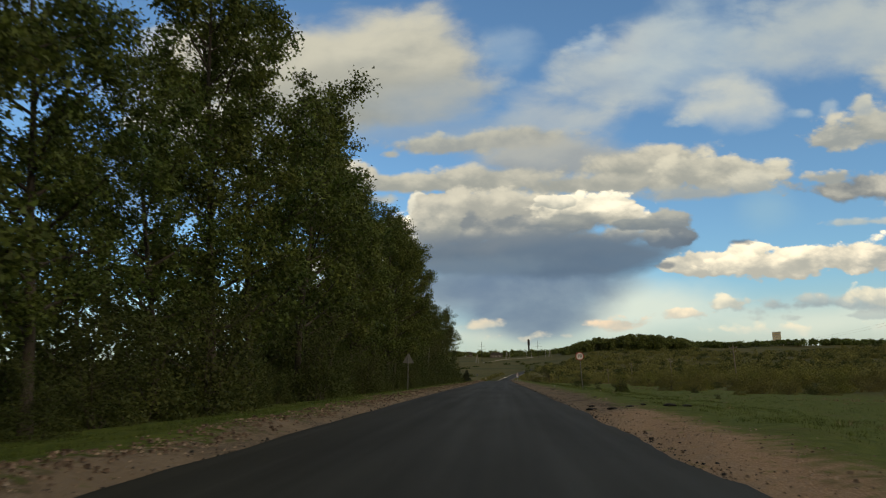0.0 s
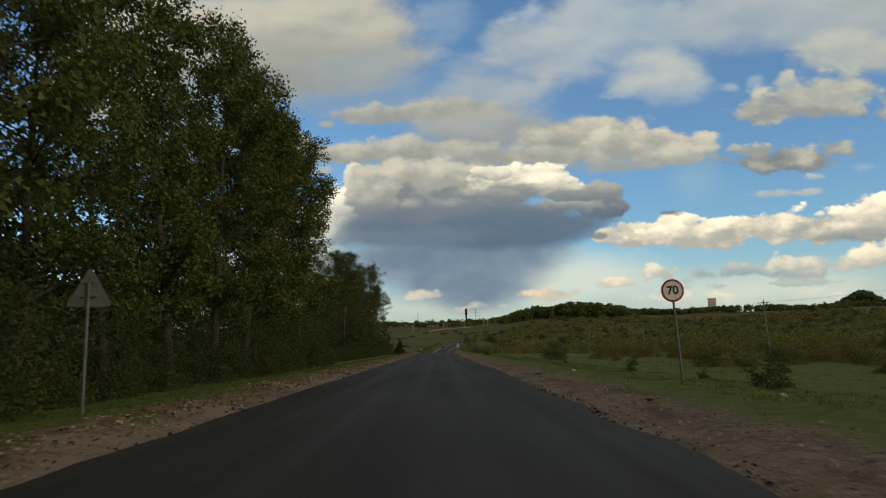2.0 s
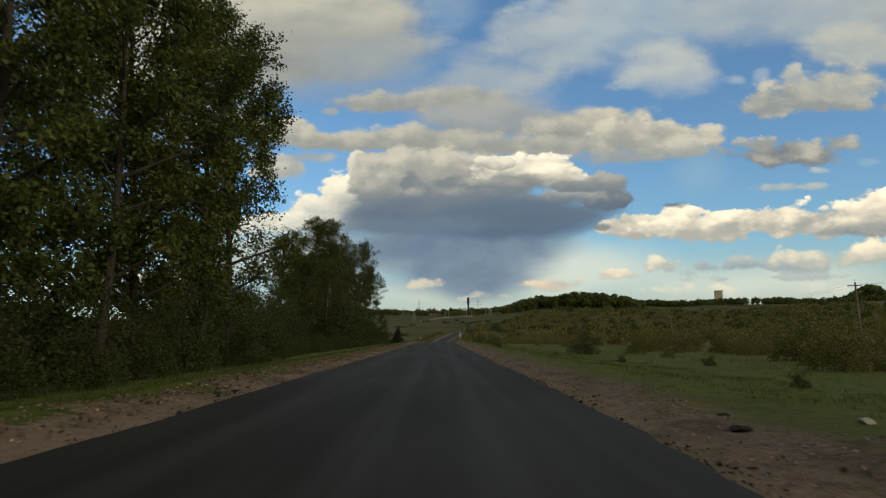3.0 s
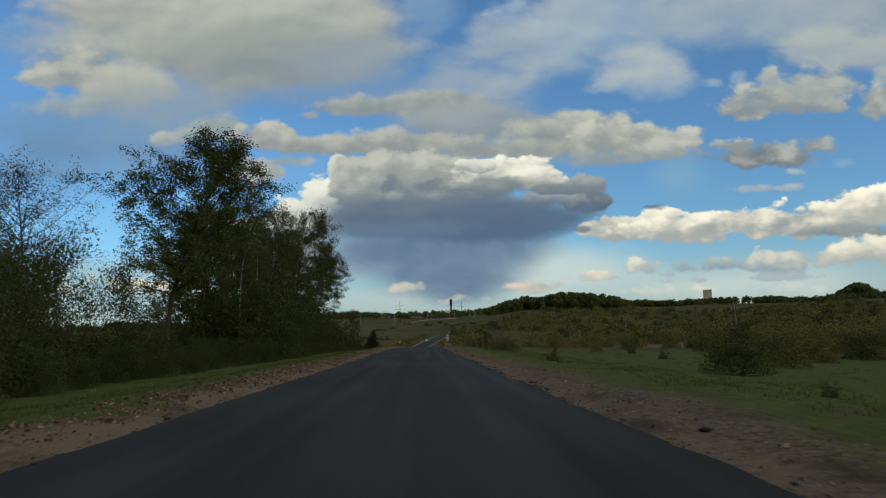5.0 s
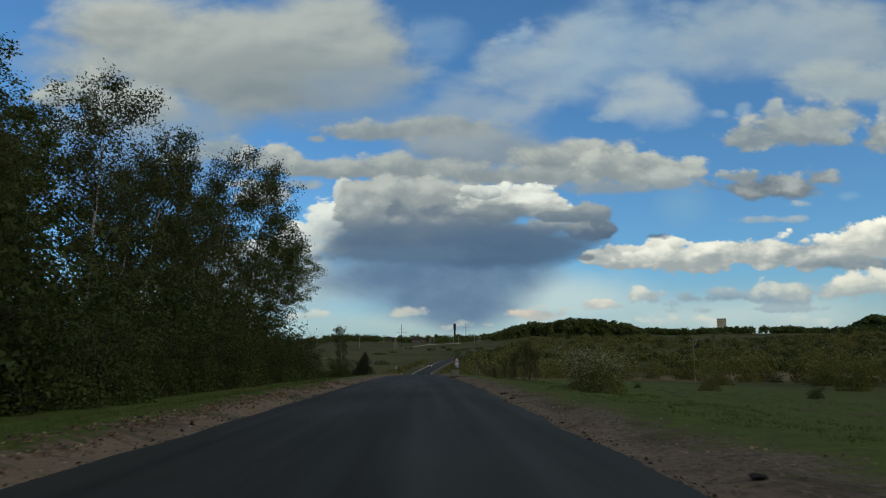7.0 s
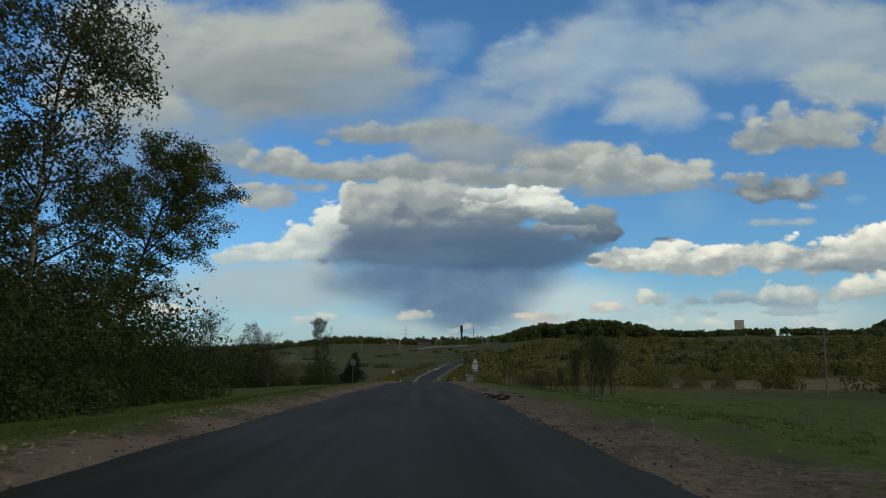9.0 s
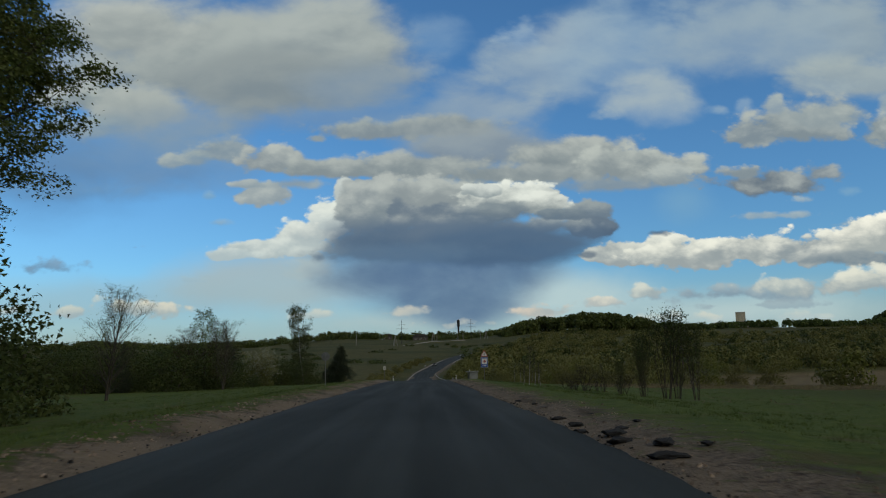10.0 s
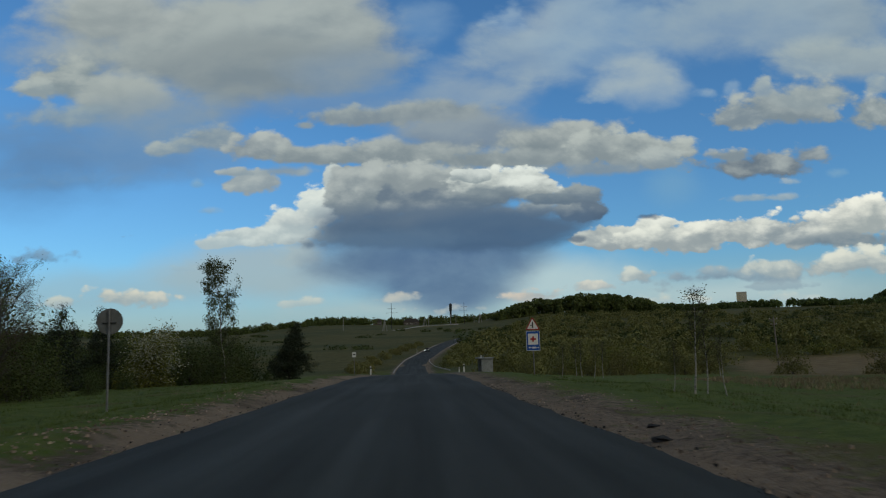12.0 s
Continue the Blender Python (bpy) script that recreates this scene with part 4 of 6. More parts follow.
stones("gravel", LEFT - 0.05, LEFT - 1.9, 9000, 2, "coarse reddish gravel heaped along the road edge", None, (1.3, 1.3), -4.2, 0.04)
stones("gravel", LEFT - 0.5, LEFT - 1.75, 4200, 12, "reddish clods and stones on the crest of the verge", None, (1.8, 1.5), -3.8, 0.045, 0.5)
stones("clay_clods", LEFT - 0.35, LEFT - 1.75, 6500, 15, "brown clay clods heaped into a low bank along the road", CLOD, (1.7, 1.7), -3.35, 0.07, 0.4, y1=205)
stones("gravel", RIGHT + 0.05, RIGHT + 2.6, 11500, 3, "loose grey and brown gravel beside the asphalt", None, (1.1, 1.6), -4.3, 0.038)
stones("asphalt_crumbs", RIGHT - 0.08, RIGHT + 1.1, 1500, 4, "black crumbs of asphalt scattered along the ragged edge", LUMP, (0.7, 3.6), -4.5, 0.035)
stones("asphalt_crumbs", RIGHT - 0.12, RIGHT + 0.6, 1100, 9, "black broken crust along the ragged edge of the asphalt", LUMP, (0.8, 3.0), -3.8, 0.075, 0.22, 40)
stones("asphalt_crumbs", RIGHT - 0.1, RIGHT + 0.35, 6000, 19, "narrow band of black asphalt crumbs at the road edge", LUMP, (1.2, 2.6), -4.4, 0.04, 0.3)
stones("asphalt_crumbs", LEFT + 0.05, LEFT - 0.7, 3000, 6, "black crumbs of asphalt along the far edge", LUMP, (0.8, 3.2))


def blades(name, areas, seed, mat, size, label):
    """Grass: single blades in tufts. areas: (x0, x1, y0, y1, blades)."""
    rng = np.random.default_rng(seed)
    xs, ys = [], []
    for x0, x1, y0, y1, n in areas:
        tufts = max(n // 9, 1)
        tx, ty = rng.uniform(x0, x1, tufts), rng.uniform(y0, y1, tufts)
        k = rng.integers(0, tufts, n)
        xs.append(tx[k] + rng.normal(size=n) * 0.11), ys.append(ty[k] + rng.normal(size=n) * 0.11)
    x, y = np.concatenate(xs), np.concatenate(ys)
    n = len(x)
    z = ground_z(x, y) - 0.02
    h, t = rng.uniform(0.5, 1.25, n) * size, rng.uniform(0, 6.28, n)
    w = 0.012 * size / 0.2
    lean = rng.normal(size=(n, 2)) * 0.35 * h[:, None]
    b = np.stack((x, y, z), -1)
    side = np.stack((np.cos(t) * w, np.sin(t) * w, np.zeros(n)), -1)
    tip = b + np.concatenate((lean, h[:, None]), 1)
    v = np.stack((b - side, b + side, tip), 1).reshape(-1, 3)
    ob = mesh_object(name, v, np.arange(3 * n).reshape(-1, 3), mat)
    return tagged(ob, label, "grass", kind="stuff")


blades("grass", ((-9.5, -6.3, 0, 130, 26000), (-9.5, -6.3, 130, 300, 26000), (-22, -9.5, 255, 330, 14000)), 11, GRASS, 0.13, "short green spring grass on the verge")
blades("grass", ((6.0, 13, 0, 140, 34000), (6.0, 13, 140, 310, 34000), (13, 26, 10, 310, 30000)), 12, GRASS, 0.12, "short green spring grass beside the gravel")
blades("dry_grass", ((7, 30, 20, 320, 1500), (-12, -7.4, 0, 320, 500)), 13, STRAW, 0.2, "last year's dry stalks among the grass")
blades("reeds", ((19, 60, 302, 322, 18000), (22, 55, 128, 134, 1500), (24, 70, 62, 68, 1500)), 14, STRAW, 0.3, "tan strip of last year's reeds before the thicket")


def asphalt_lumps():
    rng = np.random.default_rng(8)
    first = None
    spots = [(3.3, 27, 0.5), (4.1, 27.6, 0.42), (4.6, 26.8, 0.5), (5.2, 27.9, 0.3), (3.5, 28.6, 0.3), (6.0, 27.3, 0.55), (6.5, 27.0, 0.4), (4.0, 76, 0.4), (4.5, 78, 0.25),
             (3.2, 230.5, 0.55), (3.5, 231.6, 0.5), (3.1, 232.6, 0.55), (3.3, 233.8, 0.6), (3.6, 234.5, 0.4), (3.0, 235.4, 0.5), (3.2, 236.8, 0.45), (4.1, 231.5, 0.3), (3.1, 238.5, 0.4), (4.3, 236, 0.25), (3.2, 182, 0.35), (3.5, 184, 0.25), (3.3, 186, 0.4),
             (3.3, 275, 0.4), (3.8, 277, 0.3), (4.2, 240, 0.22), (3.6, 246, 0.3), (3.3, 248, 0.35), (3.4, 162, 0.26), (4.2, 60, 0.22), (5.0, 40, 0.2), (4.6, 139, 0.22), (3.6, 120, 0.25), (-5.0, 84, 0.3), (-5.2, 84.6, 0.25), (-4.9, 85.2, 0.22), (-5.4, 30, 0.2)]
    shapes = []
    for k in range(4):
        bm = bmesh.new()
        bmesh.ops.create_icosphere(bm, subdivisions=2, radius=1)
        for v in bm.verts:
            d = noise.noise(v.co * 1.7 + Vector((k * 7, 0, 0))) * 0.55 + noise.noise(v.co * 4 + Vector((0, k * 5, 0))) * 0.22
            v.co = Vector((v.co.x * (1 + d), v.co.y * (1 + d) * 0.8, v.co.z * (0.26 + d * 0.3)))
        me = bpy.data.meshes.new("asphalt_lump")
        bm.to_mesh(me)
        bm.free()
        me.materials.append(LUMP)
        shapes.append(me)
    for i, (x, y, s) in enumerate(spots):
        ob = new("asphalt_lump", shapes[i % 4])
        ob.matrix_basis = Matrix.Translation((x, y, float(ground_z(x, y)) + s * 0.06)) @ Matrix.Rotation(rng.uniform(0, 6), 4, "Z") @ Matrix.Scale(s * 0.42, 4)
        tagged(ob, "black broken lump of old asphalt on the gravel", "rubble", "lumps along the road")


asphalt_lumps()


def litter():
    for i, (x, y, s) in enumerate(((5.4, 75.6, 0.11), (8.1, 62.6, 0.10), (8.2, 226.5, 0.07), (8.6, 233.6, 0.08), (9.4, 229, 0.06), (6.2, 119, 0.07))):
        bm = bmesh.new()
        bmesh.ops.create_icosphere(bm, subdivisions=1, radius=s)
        for v in bm.verts:
            v.co *= 1 + noise.noise(v.co * 9 + Vector((i * 3, 0, 0))) * 0.5
            v.co.z *= 0.55
        me = bpy.data.meshes.new("pale_stone")
        bm.to_mesh(me)
        bm.free()
        me.materials.append(CONCRETE)
        ob = new("pale_stone", me)
        ob.matrix_basis = Matrix.Translation((x, y, float(ground_z(x, y)) + s * 0.25))
        tagged(ob, "pale stone lying in the short verge grass", "stone", "pale stones in the grass")


litter()

# ---- trees beside the road ----
aspen_a = make_tree("aspen", 20, 4.3, 0.14, 30000, (0.185, 0.135), ASPEN, BARK, "tall aspen with dense dark green spring leaves", seed=1, limbs=36, twigs=7, tuft=0.3)
aspen_b = make_tree("aspen", 19, 3.7, 0.10, 27000, (0.18, 0.135), ASPEN, BARK, "tall slender aspen with fresh green leaves", seed=2, limbs=36, rise=1.0, twigs=7, tuft=0.28)
aspen_e = make_tree("aspen", 19, 4.2, 0.06, 11000, (0.27, 0.21), ASPEN, BARK, "aspen in the dense second row of trees", seed=22, limbs=34, rise=0.9, twigs=5, tuft=0.34, wood_share=0.4)
aspen_d = make_tree("aspen", 18.5, 6.2, 0.33, 46000, (0.155, 0.11), ASPEN, BARK, "broad open aspen with sky showing between its limbs", seed=33, limbs=44, rise=0.62, twigs=9, tuft=0.26)
aspen_c = make_tree("aspen", 17, 4.4, 0.16, 17000, (0.19, 0.14), ASPEN, BARK, "open-crowned aspen with sky between the limbs", seed=3, limbs=30, twigs=7, tuft=0.28)
birch_a = make_tree("birch", 18, 4.6, 0.08, 26000, (0.165, 0.105), BIRCH_LEAF, BIRCH_BARK, "birch with hanging twigs and small leaves", seed=4, limbs=42, sag=0.08, droop=0.8, trunk_r=0.15, tuft=0.27)
birch_b = make_tree("birch", 17, 4.2, 0.06, 24000, (0.165, 0.105), BIRCH_LEAF, BIRCH_BARK, "slim birch with hanging twigs and small leaves", seed=5, limbs=40, sag=0.06, droop=0.8, rise=1.0, trunk_r=0.13, tuft=0.27)
under_a = make_tree("bush", 4.6, 2.6, 0.02, 2500, (0.22, 0.165), SHRUB, BARK, "dense dark bush at the foot of the trees", "bush", seed=6, limbs=26, stems=5, shape="round", trunk_r=0.05, wood_share=0.12)
under_b = make_tree("bush", 3.4, 2.2, 0.02, 2100, (0.21, 0.16), SHRUB, BARK, "fresh green bush at the foot of the trees", "bush", seed=7, limbs=22, stems=5, shape="round", trunk_r=0.04, wood_share=0.12)
front_a = make_tree("bush", 4.2, 2.5, 0.02, 4800, (0.165, 0.12), SHRUB, BARK, "dense dark bush in front of the trees", "bush", seed=26, limbs=26, stems=5, shape="round", trunk_r=0.05, wood_share=0.3, tuft=0.32)
front_b = make_tree("bush", 4.2, 2.6, 0.02, 9000, (0.125, 0.09), SHRUB, BARK, "fine-leaved dark bush at the edge of the trees", "bush", seed=27, limbs=30, stems=6, shape="round", trunk_r=0.05, wood_share=0.3, tuft=0.3)
stock = {"f": front_a, "g": front_b, "a": aspen_a, "b": aspen_b, "c": aspen_c, "d": aspen_d, "e": aspen_e, "ba": birch_a, "bb": birch_b, "u": under_a, "v": under_b}
used = set()


def plant(kind, x, y, s=1.0, turn=0.0, sx=1.0, group="trees beside the road"):
    ob = stand(stock[kind], x, y, s, turn, kind not in used, 0.05, sx)
    used.add(kind)
    ob["group"] = group
    return ob


rng_l = np.random.default_rng(21)
# the front row and the row behind it
for i, y in enumerate(np.arange(-4, 112, 6.6)):
    plant("c" if i % 5 == 0 or 42 < y < 78 else "abab"[i % 4], -13.0 + rng_l.uniform(-0.6, 0.6), y + rng_l.uniform(-1.4, 1.4), rng_l.uniform(0.95, 1.06) * np.interp(y, (16, 19, 29, 33, 40, 62, 65, 74, 78), (1.02, 0.86, 0.86, 1.1, 1.14, 1.14, 0.8, 0.8, 1.12)), rng_l.uniform(0, 6.28))
for i, y in enumerate(np.arange(0, 122, 9.0)):
    if not 38 < y < 92:
        plant("ecec"[i % 4] if y < 80 else "c", -20.5 + rng_l.uniform(-1.5, 1.5), y + rng_l.uniform(-2, 2), rng_l.uniform(0.85, 1.05) * (0.72 if 22 < y < 40 else 1.0), rng_l.uniform(0, 6.28))
for x, y, s in ((-22.5, 50, 0.62), (-23.5, 60, 0.66), (-22, 70, 0.62), (-23, 81, 0.7), (-24, 38, 0.75)):
    plant("e", x, y, s, y)
plant("a", -13.3, 115.5, 1.2, 1.2)
# the pair of tall aspens, then birches up to the last aspen
plant("d", -19.6, 168.9, 0.92, 3.5, 1.22)
plant("d", -20.5, 189, 0.85, 1.7)
for x, y, s, k in ((-18.5, 196, 1.04, "ba"), (-19.0, 206, 1.05, "bb"), (-17.5, 214, 0.9, "ba"), (-18.6, 222, 1.12, "bb"), (-17.6, 232, 1.2, "ba"),
                   (-22, 228, 1.0, "bb"), (-23, 212, 0.95, "ba"), (-25, 200, 0.9, "e"), (-22, 178, 0.36, "bb"), (-16.5, 181, 0.62, "ba"), (-26, 220, 0.95, "e"), (-27, 236, 0.9, "e"), (-28, 206, 0.85, "e"), (-24, 243, 0.7, "bb")):
    plant(k, x, y, s, rng_l.uniform(0, 6.28))
plant("d", -21.0, 250, 0.98, 3.3)
plant("v", -16.6, 251, 1.15, 0.7, 1.0, "bushes under the trees")
plant("bb", -25.5, 258, 0.55, 2.0)
for i, y in enumerate(np.arange(-6, 246, 4.0)):
    plant("g" if 118 < y < 178 else "f", (-11.2 if y < 120 else -13.2) + rng_l.uniform(-1.0, 0.6), y + rng_l.uniform(-1, 1), rng_l.uniform(0.45, 1.15) * (0.62 if 120 < y < 176 else 0.95 if y < 36 else 1), rng_l.uniform(0, 6.28), 1.0, "bushes under the trees")
for i, y in enumerate(np.arange(0, 250, 5.0)):
    plant("g" if 118 < y < 178 else "uv"[int(rng_l.integers(0, 2))], -16.5 + rng_l.uniform(-1.2, 1.0), y + rng_l.uniform(-2, 2), rng_l.uniform(0.9, 1.45) * (0.5 if 116 < y < 176 else 0.9 if y < 48 else 1), rng_l.uniform(0, 6.28), 1.0, "bushes under the trees")
for i, y in enumerate(np.arange(-6, 248, 8.5)):
    if 8 < y < 108:
        continue
    plant("u", -26 + rng_l.uniform(-1.5, 1.5), y + rng_l.uniform(-2, 2), rng_l.uniform(1.2, 1.7) * (0.42 if 116 < y < 216 else 0.85 if y < 62 else 1), rng_l.uniform(0, 6.28), 1.0, "bushes under the trees")
for i, y in enumerate(np.arange(180, 250, 4.0)):
    plant("uuv"[i % 3], -21 + rng_l.uniform(-1.5, 1.5), y, rng_l.uniform(1.0, 1.4), i, 1.0, "bushes under the trees")
for i, y in enumerate(np.arange(58, 96, 4.4)):
    plant("uuv"[i % 3], -19 + rng_l.uniform(-1, 1), y, rng_l.uniform(1.5, 2.0), i, 1.0, "bushes under the trees")
for y, x, s in ((124, -15, 1.1), (131, -17, 1.25), (138, -15.5, 1.1), (143, -17.5, 1.2), (147, -19, 1.4), (152, -16.5, 1.2), (158, -17.5, 0.9), (150, -23, 1.5), (157, -22, 1.2), (144, -24, 1.6), (160, -26, 1.6), (134, -21, 1.4)):
    plant("g", x, y, s * 1.45, y, 0.8, "bushes under the trees")

bare = make_tree("bare_tree", 15, 5.6, 0.14, 14000, (0.13, 0.09), BUD, BARK, "budding tree with bare brown twigs", seed=8, limbs=48, twigs=13, tuft=0.32)
stand(bare, -28.5, 167, 1.0, 0.0, True)
stand(bare, -30.5, 162, 0.85, 2.4)
thin = make_tree("bare_birch", 7.2, 2.3, 0.10, 6000, (0.075, 0.05), BIRCH_LEAF, BARK, "young birch with nearly bare fine twigs", seed=9, limbs=56, twigs=12, rise=1.5, tuft=0.16, trunk_r=0.07, stems=2)
stand(thin, -22.5, 275, 1.0, 0.0, True)
stand(thin, -21.6, 303, 0.95, 2.2)
solo = make_tree("birch", 11.4, 1.95, 0.16, 9000, (0.16, 0.10), BIRCH_LEAF, BIRCH_BARK, "slim young birch with thin leaves standing alone", seed=17, limbs=44, twigs=8, rise=1.25, tuft=0.2, trunk_r=0.09, shape="column")
stand(solo, -19.2, 342, 1.0, 0.0, True)
pine = make_tree("pine", 7.0, 3.5, 0.03, 20000, (0.26, 0.07), NEEDLE, BARK, "low dense dark green pine", seed=11, limbs=64, shape="cone", rise=0.35, tuft=0.24, trunk_r=0.12, twigs=6)
stand(pine, -16.4, 363, 1.0, 0.0, True)
haw = make_tree("blossoming_tree", 5.4, 2.5, 0.06, 8000, (0.17, 0.12), YOUNG, BARK, "round bird cherry in white blossom on the meadow", seed=12, limbs=36, stems=3, shape="round", trunk_r=0.07, blossom=3600, wood_share=0.4)
stand(haw, -25.5, 337, 0.84, 0.0, True, 0, 1.4)
stand(haw, 9.4, 196.2, 0.44, 1.3, sx=1.35)
spruce = make_tree("spruce", 8.0, 2.1, 0.03, 7000, (0.28, 0.07), NEEDLE, BARK, "narrow dark green spruce on the meadow", seed=13, limbs=60, shape="cone", rise=-0.1, tuft=0.22, trunk_r=0.11, twigs=4)
stand(spruce, -46, 362, 1.0, 0.0, True)
stand(spruce, -42, 366, 0.95, 1.0), stand(spruce, -51, 368, 0.9, 2.0), stand(spruce, -38, 372, 0.85, 4.0), stand(spruce, -56, 356, 0.85, 5.0)
# left-meadow brush, then low round the blossoming tree, heights fitted to the camera's view
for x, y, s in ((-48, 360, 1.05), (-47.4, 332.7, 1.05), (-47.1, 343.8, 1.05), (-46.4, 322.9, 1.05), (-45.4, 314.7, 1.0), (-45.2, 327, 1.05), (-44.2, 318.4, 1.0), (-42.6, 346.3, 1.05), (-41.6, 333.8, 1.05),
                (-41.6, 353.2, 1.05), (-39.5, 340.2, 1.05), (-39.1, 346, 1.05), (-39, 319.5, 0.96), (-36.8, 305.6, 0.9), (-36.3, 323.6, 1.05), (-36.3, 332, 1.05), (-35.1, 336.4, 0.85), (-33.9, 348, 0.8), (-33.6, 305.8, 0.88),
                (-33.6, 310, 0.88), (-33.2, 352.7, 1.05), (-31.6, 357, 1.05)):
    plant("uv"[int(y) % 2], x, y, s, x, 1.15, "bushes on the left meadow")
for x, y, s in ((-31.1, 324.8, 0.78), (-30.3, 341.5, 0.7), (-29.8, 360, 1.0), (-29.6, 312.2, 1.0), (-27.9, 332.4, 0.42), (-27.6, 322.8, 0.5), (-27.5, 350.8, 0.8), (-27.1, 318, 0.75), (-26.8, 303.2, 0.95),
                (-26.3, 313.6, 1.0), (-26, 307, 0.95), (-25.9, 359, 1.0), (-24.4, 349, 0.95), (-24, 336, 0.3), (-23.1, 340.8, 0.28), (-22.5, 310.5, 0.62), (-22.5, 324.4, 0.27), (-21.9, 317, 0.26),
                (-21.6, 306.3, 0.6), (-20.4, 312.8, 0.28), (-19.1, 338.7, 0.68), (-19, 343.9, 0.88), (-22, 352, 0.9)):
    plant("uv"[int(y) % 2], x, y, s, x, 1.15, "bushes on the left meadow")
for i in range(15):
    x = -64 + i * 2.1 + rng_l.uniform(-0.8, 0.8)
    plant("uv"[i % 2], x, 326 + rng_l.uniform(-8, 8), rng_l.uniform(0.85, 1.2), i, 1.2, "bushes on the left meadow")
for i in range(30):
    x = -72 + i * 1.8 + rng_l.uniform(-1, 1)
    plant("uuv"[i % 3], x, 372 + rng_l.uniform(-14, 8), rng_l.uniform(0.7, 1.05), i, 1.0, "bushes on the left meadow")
airy = make_tree("aspen", 11, 3.0, 0.2, 3000, (0.20, 0.15), ASPEN, BARK, "thin leafing aspen on the meadow", seed=41, limbs=30, twigs=7, rise=1.2, tuft=0.3)
stand(airy, -25.1, 309, 0.74, 0.0, True), stand(airy, -29.3, 311, 0.66, 2.0, sx=1.3), stand(airy, -33, 317, 0.6, 3.0, sx=1.3)
stand(bare, -24.0, 310.5, 0.5, 1.0, sx=0.75), stand(bare, -27.2, 309.5, 0.45, 5.0, sx=0.8)
stand(spruce, -29.1, 328, 0.9, 0.5, sx=1.1), stand(spruce, -29.4, 337, 0.95, 3.5, sx=1.2), stand(spruce, -31.5, 336, 0.8, 2.5, sx=1.1), stand(spruce, -32, 303, 0.66, 1.5)

# ---- bushes and young trees on the right ----
shoots = make_tree("shrub", 5.2, 1.9, 0.14, 2600, (0.125, 0.085), SHRUB, BARK, "tall open shrub with upright leafy shoots", "bush", seed=14, limbs=54, stems=9, shape="column", rise=3.2, trunk_r=0.035, tuft=0.2, twigs=6)
stand(shoots, 14.6, 267, 0.92, 0.0, True, 0, 0.75)
for x, y, s in ((11.9, 267.6, 0.4), (12.9, 266.2, 0.54), (15.6, 268, 0.9), (16.6, 267.5, 0.82), (13.7, 268.5, 0.74)):
    stand(shoots, x, y, s, x * 2, sx=0.8)
brush = make_tree("brushwood", 2.2, 1.6, 0.04, 700, (0.12, 0.08), DRY_SHRUB, BARK, "sparse brown brushwood of bare shoots", "bush", seed=24, limbs=45, stems=9, shape="column", rise=3.0, trunk_r=0.018, tuft=0.16, twigs=7)
stand(brush, 11.4, 275.2, 0.75, 0.0, True, 0, 1.3)
stand(brush, 9.8, 273.5, 0.6, 1.0, sx=1.3), stand(brush, 12.8, 277, 0.8, 2.0, sx=1.3), stand(brush, 11.2, 278.5, 0.7, 3.0, sx=1.3), stand(brush, 14.0, 275, 0.7, 4.0, sx=1.3)
young = make_tree("young_birch", 4.6, 0.9, 0.45, 700, (0.09, 0.06), BIRCH_LEAF, BIRCH_BARK, "thin leaning young birch with white stem", seed=15, limbs=18, twigs=6, rise=1.6, tuft=0.18, trunk_r=0.055)
stand(young, 9.4, 290.5, 0.72, 0.0, True)
stand(young, 9.95, 290.8, 0.76, 2.0), stand(young, 10.4, 290.2, 0.6, 4.0), stand(young, 9.0, 291.5, 0.5, 1.0)
for x, y, s in ((13.5, 330, 0.8), (14.2, 331, 0.9), (15.0, 330, 0.8), (16.5, 333, 0.9), (13.0, 334, 0.75), (24, 325, 0.8)):
    stand(young, x, y, s, x * 3)
low = make_tree("low_bush", 1.7, 1.2, 0.02, 2600, (0.10, 0.07), SHRUB, BARK, "low dark green bush on the meadow", "bush", seed=16, limbs=24, stems=6, shape="round", trunk_r=0.02, tuft=0.14)
stand(low, 10.8, 69.5, 0.55, 0.0, True, 0, 1.2)
for x, y, s in ((6.6, 149, 0.52), (11.3, 90, 0.5), (17, 62, 0.35), (12.5, 81, 0.4), (19, 120, 0.7), (22, 180, 0.65), (26, 205, 0.8), (20.5, 228, 0.5), (31, 130, 0.8), (11, 112, 0.4), (24, 98, 0.7), (9.5, 128, 0.3)):
    stand(low, x, y, s, x)
willow_a = make_tree("willow_bush", 4.2, 3.0, 0.02, 3000, (0.25, 0.17), YOUNG, BARK, "rounded yellow-green willow bush", "bush", seed=17, limbs=36, stems=7, shape="round", trunk_r=0.05, tuft=0.35, wood_share=0.3)
willow_b = make_tree("willow_bush", 3.4, 3.2, 0.02, 2900, (0.25, 0.17), DRY_SHRUB, BARK, "rounded olive-brown willow bush just leafing", "bush", seed=18, limbs=36, stems=7, shape="round", trunk_r=0.05, tuft=0.35, wood_share=0.3)
stock["wa"], stock["wb"] = willow_a, willow_b
rng_r = np.random.default_rng(31)
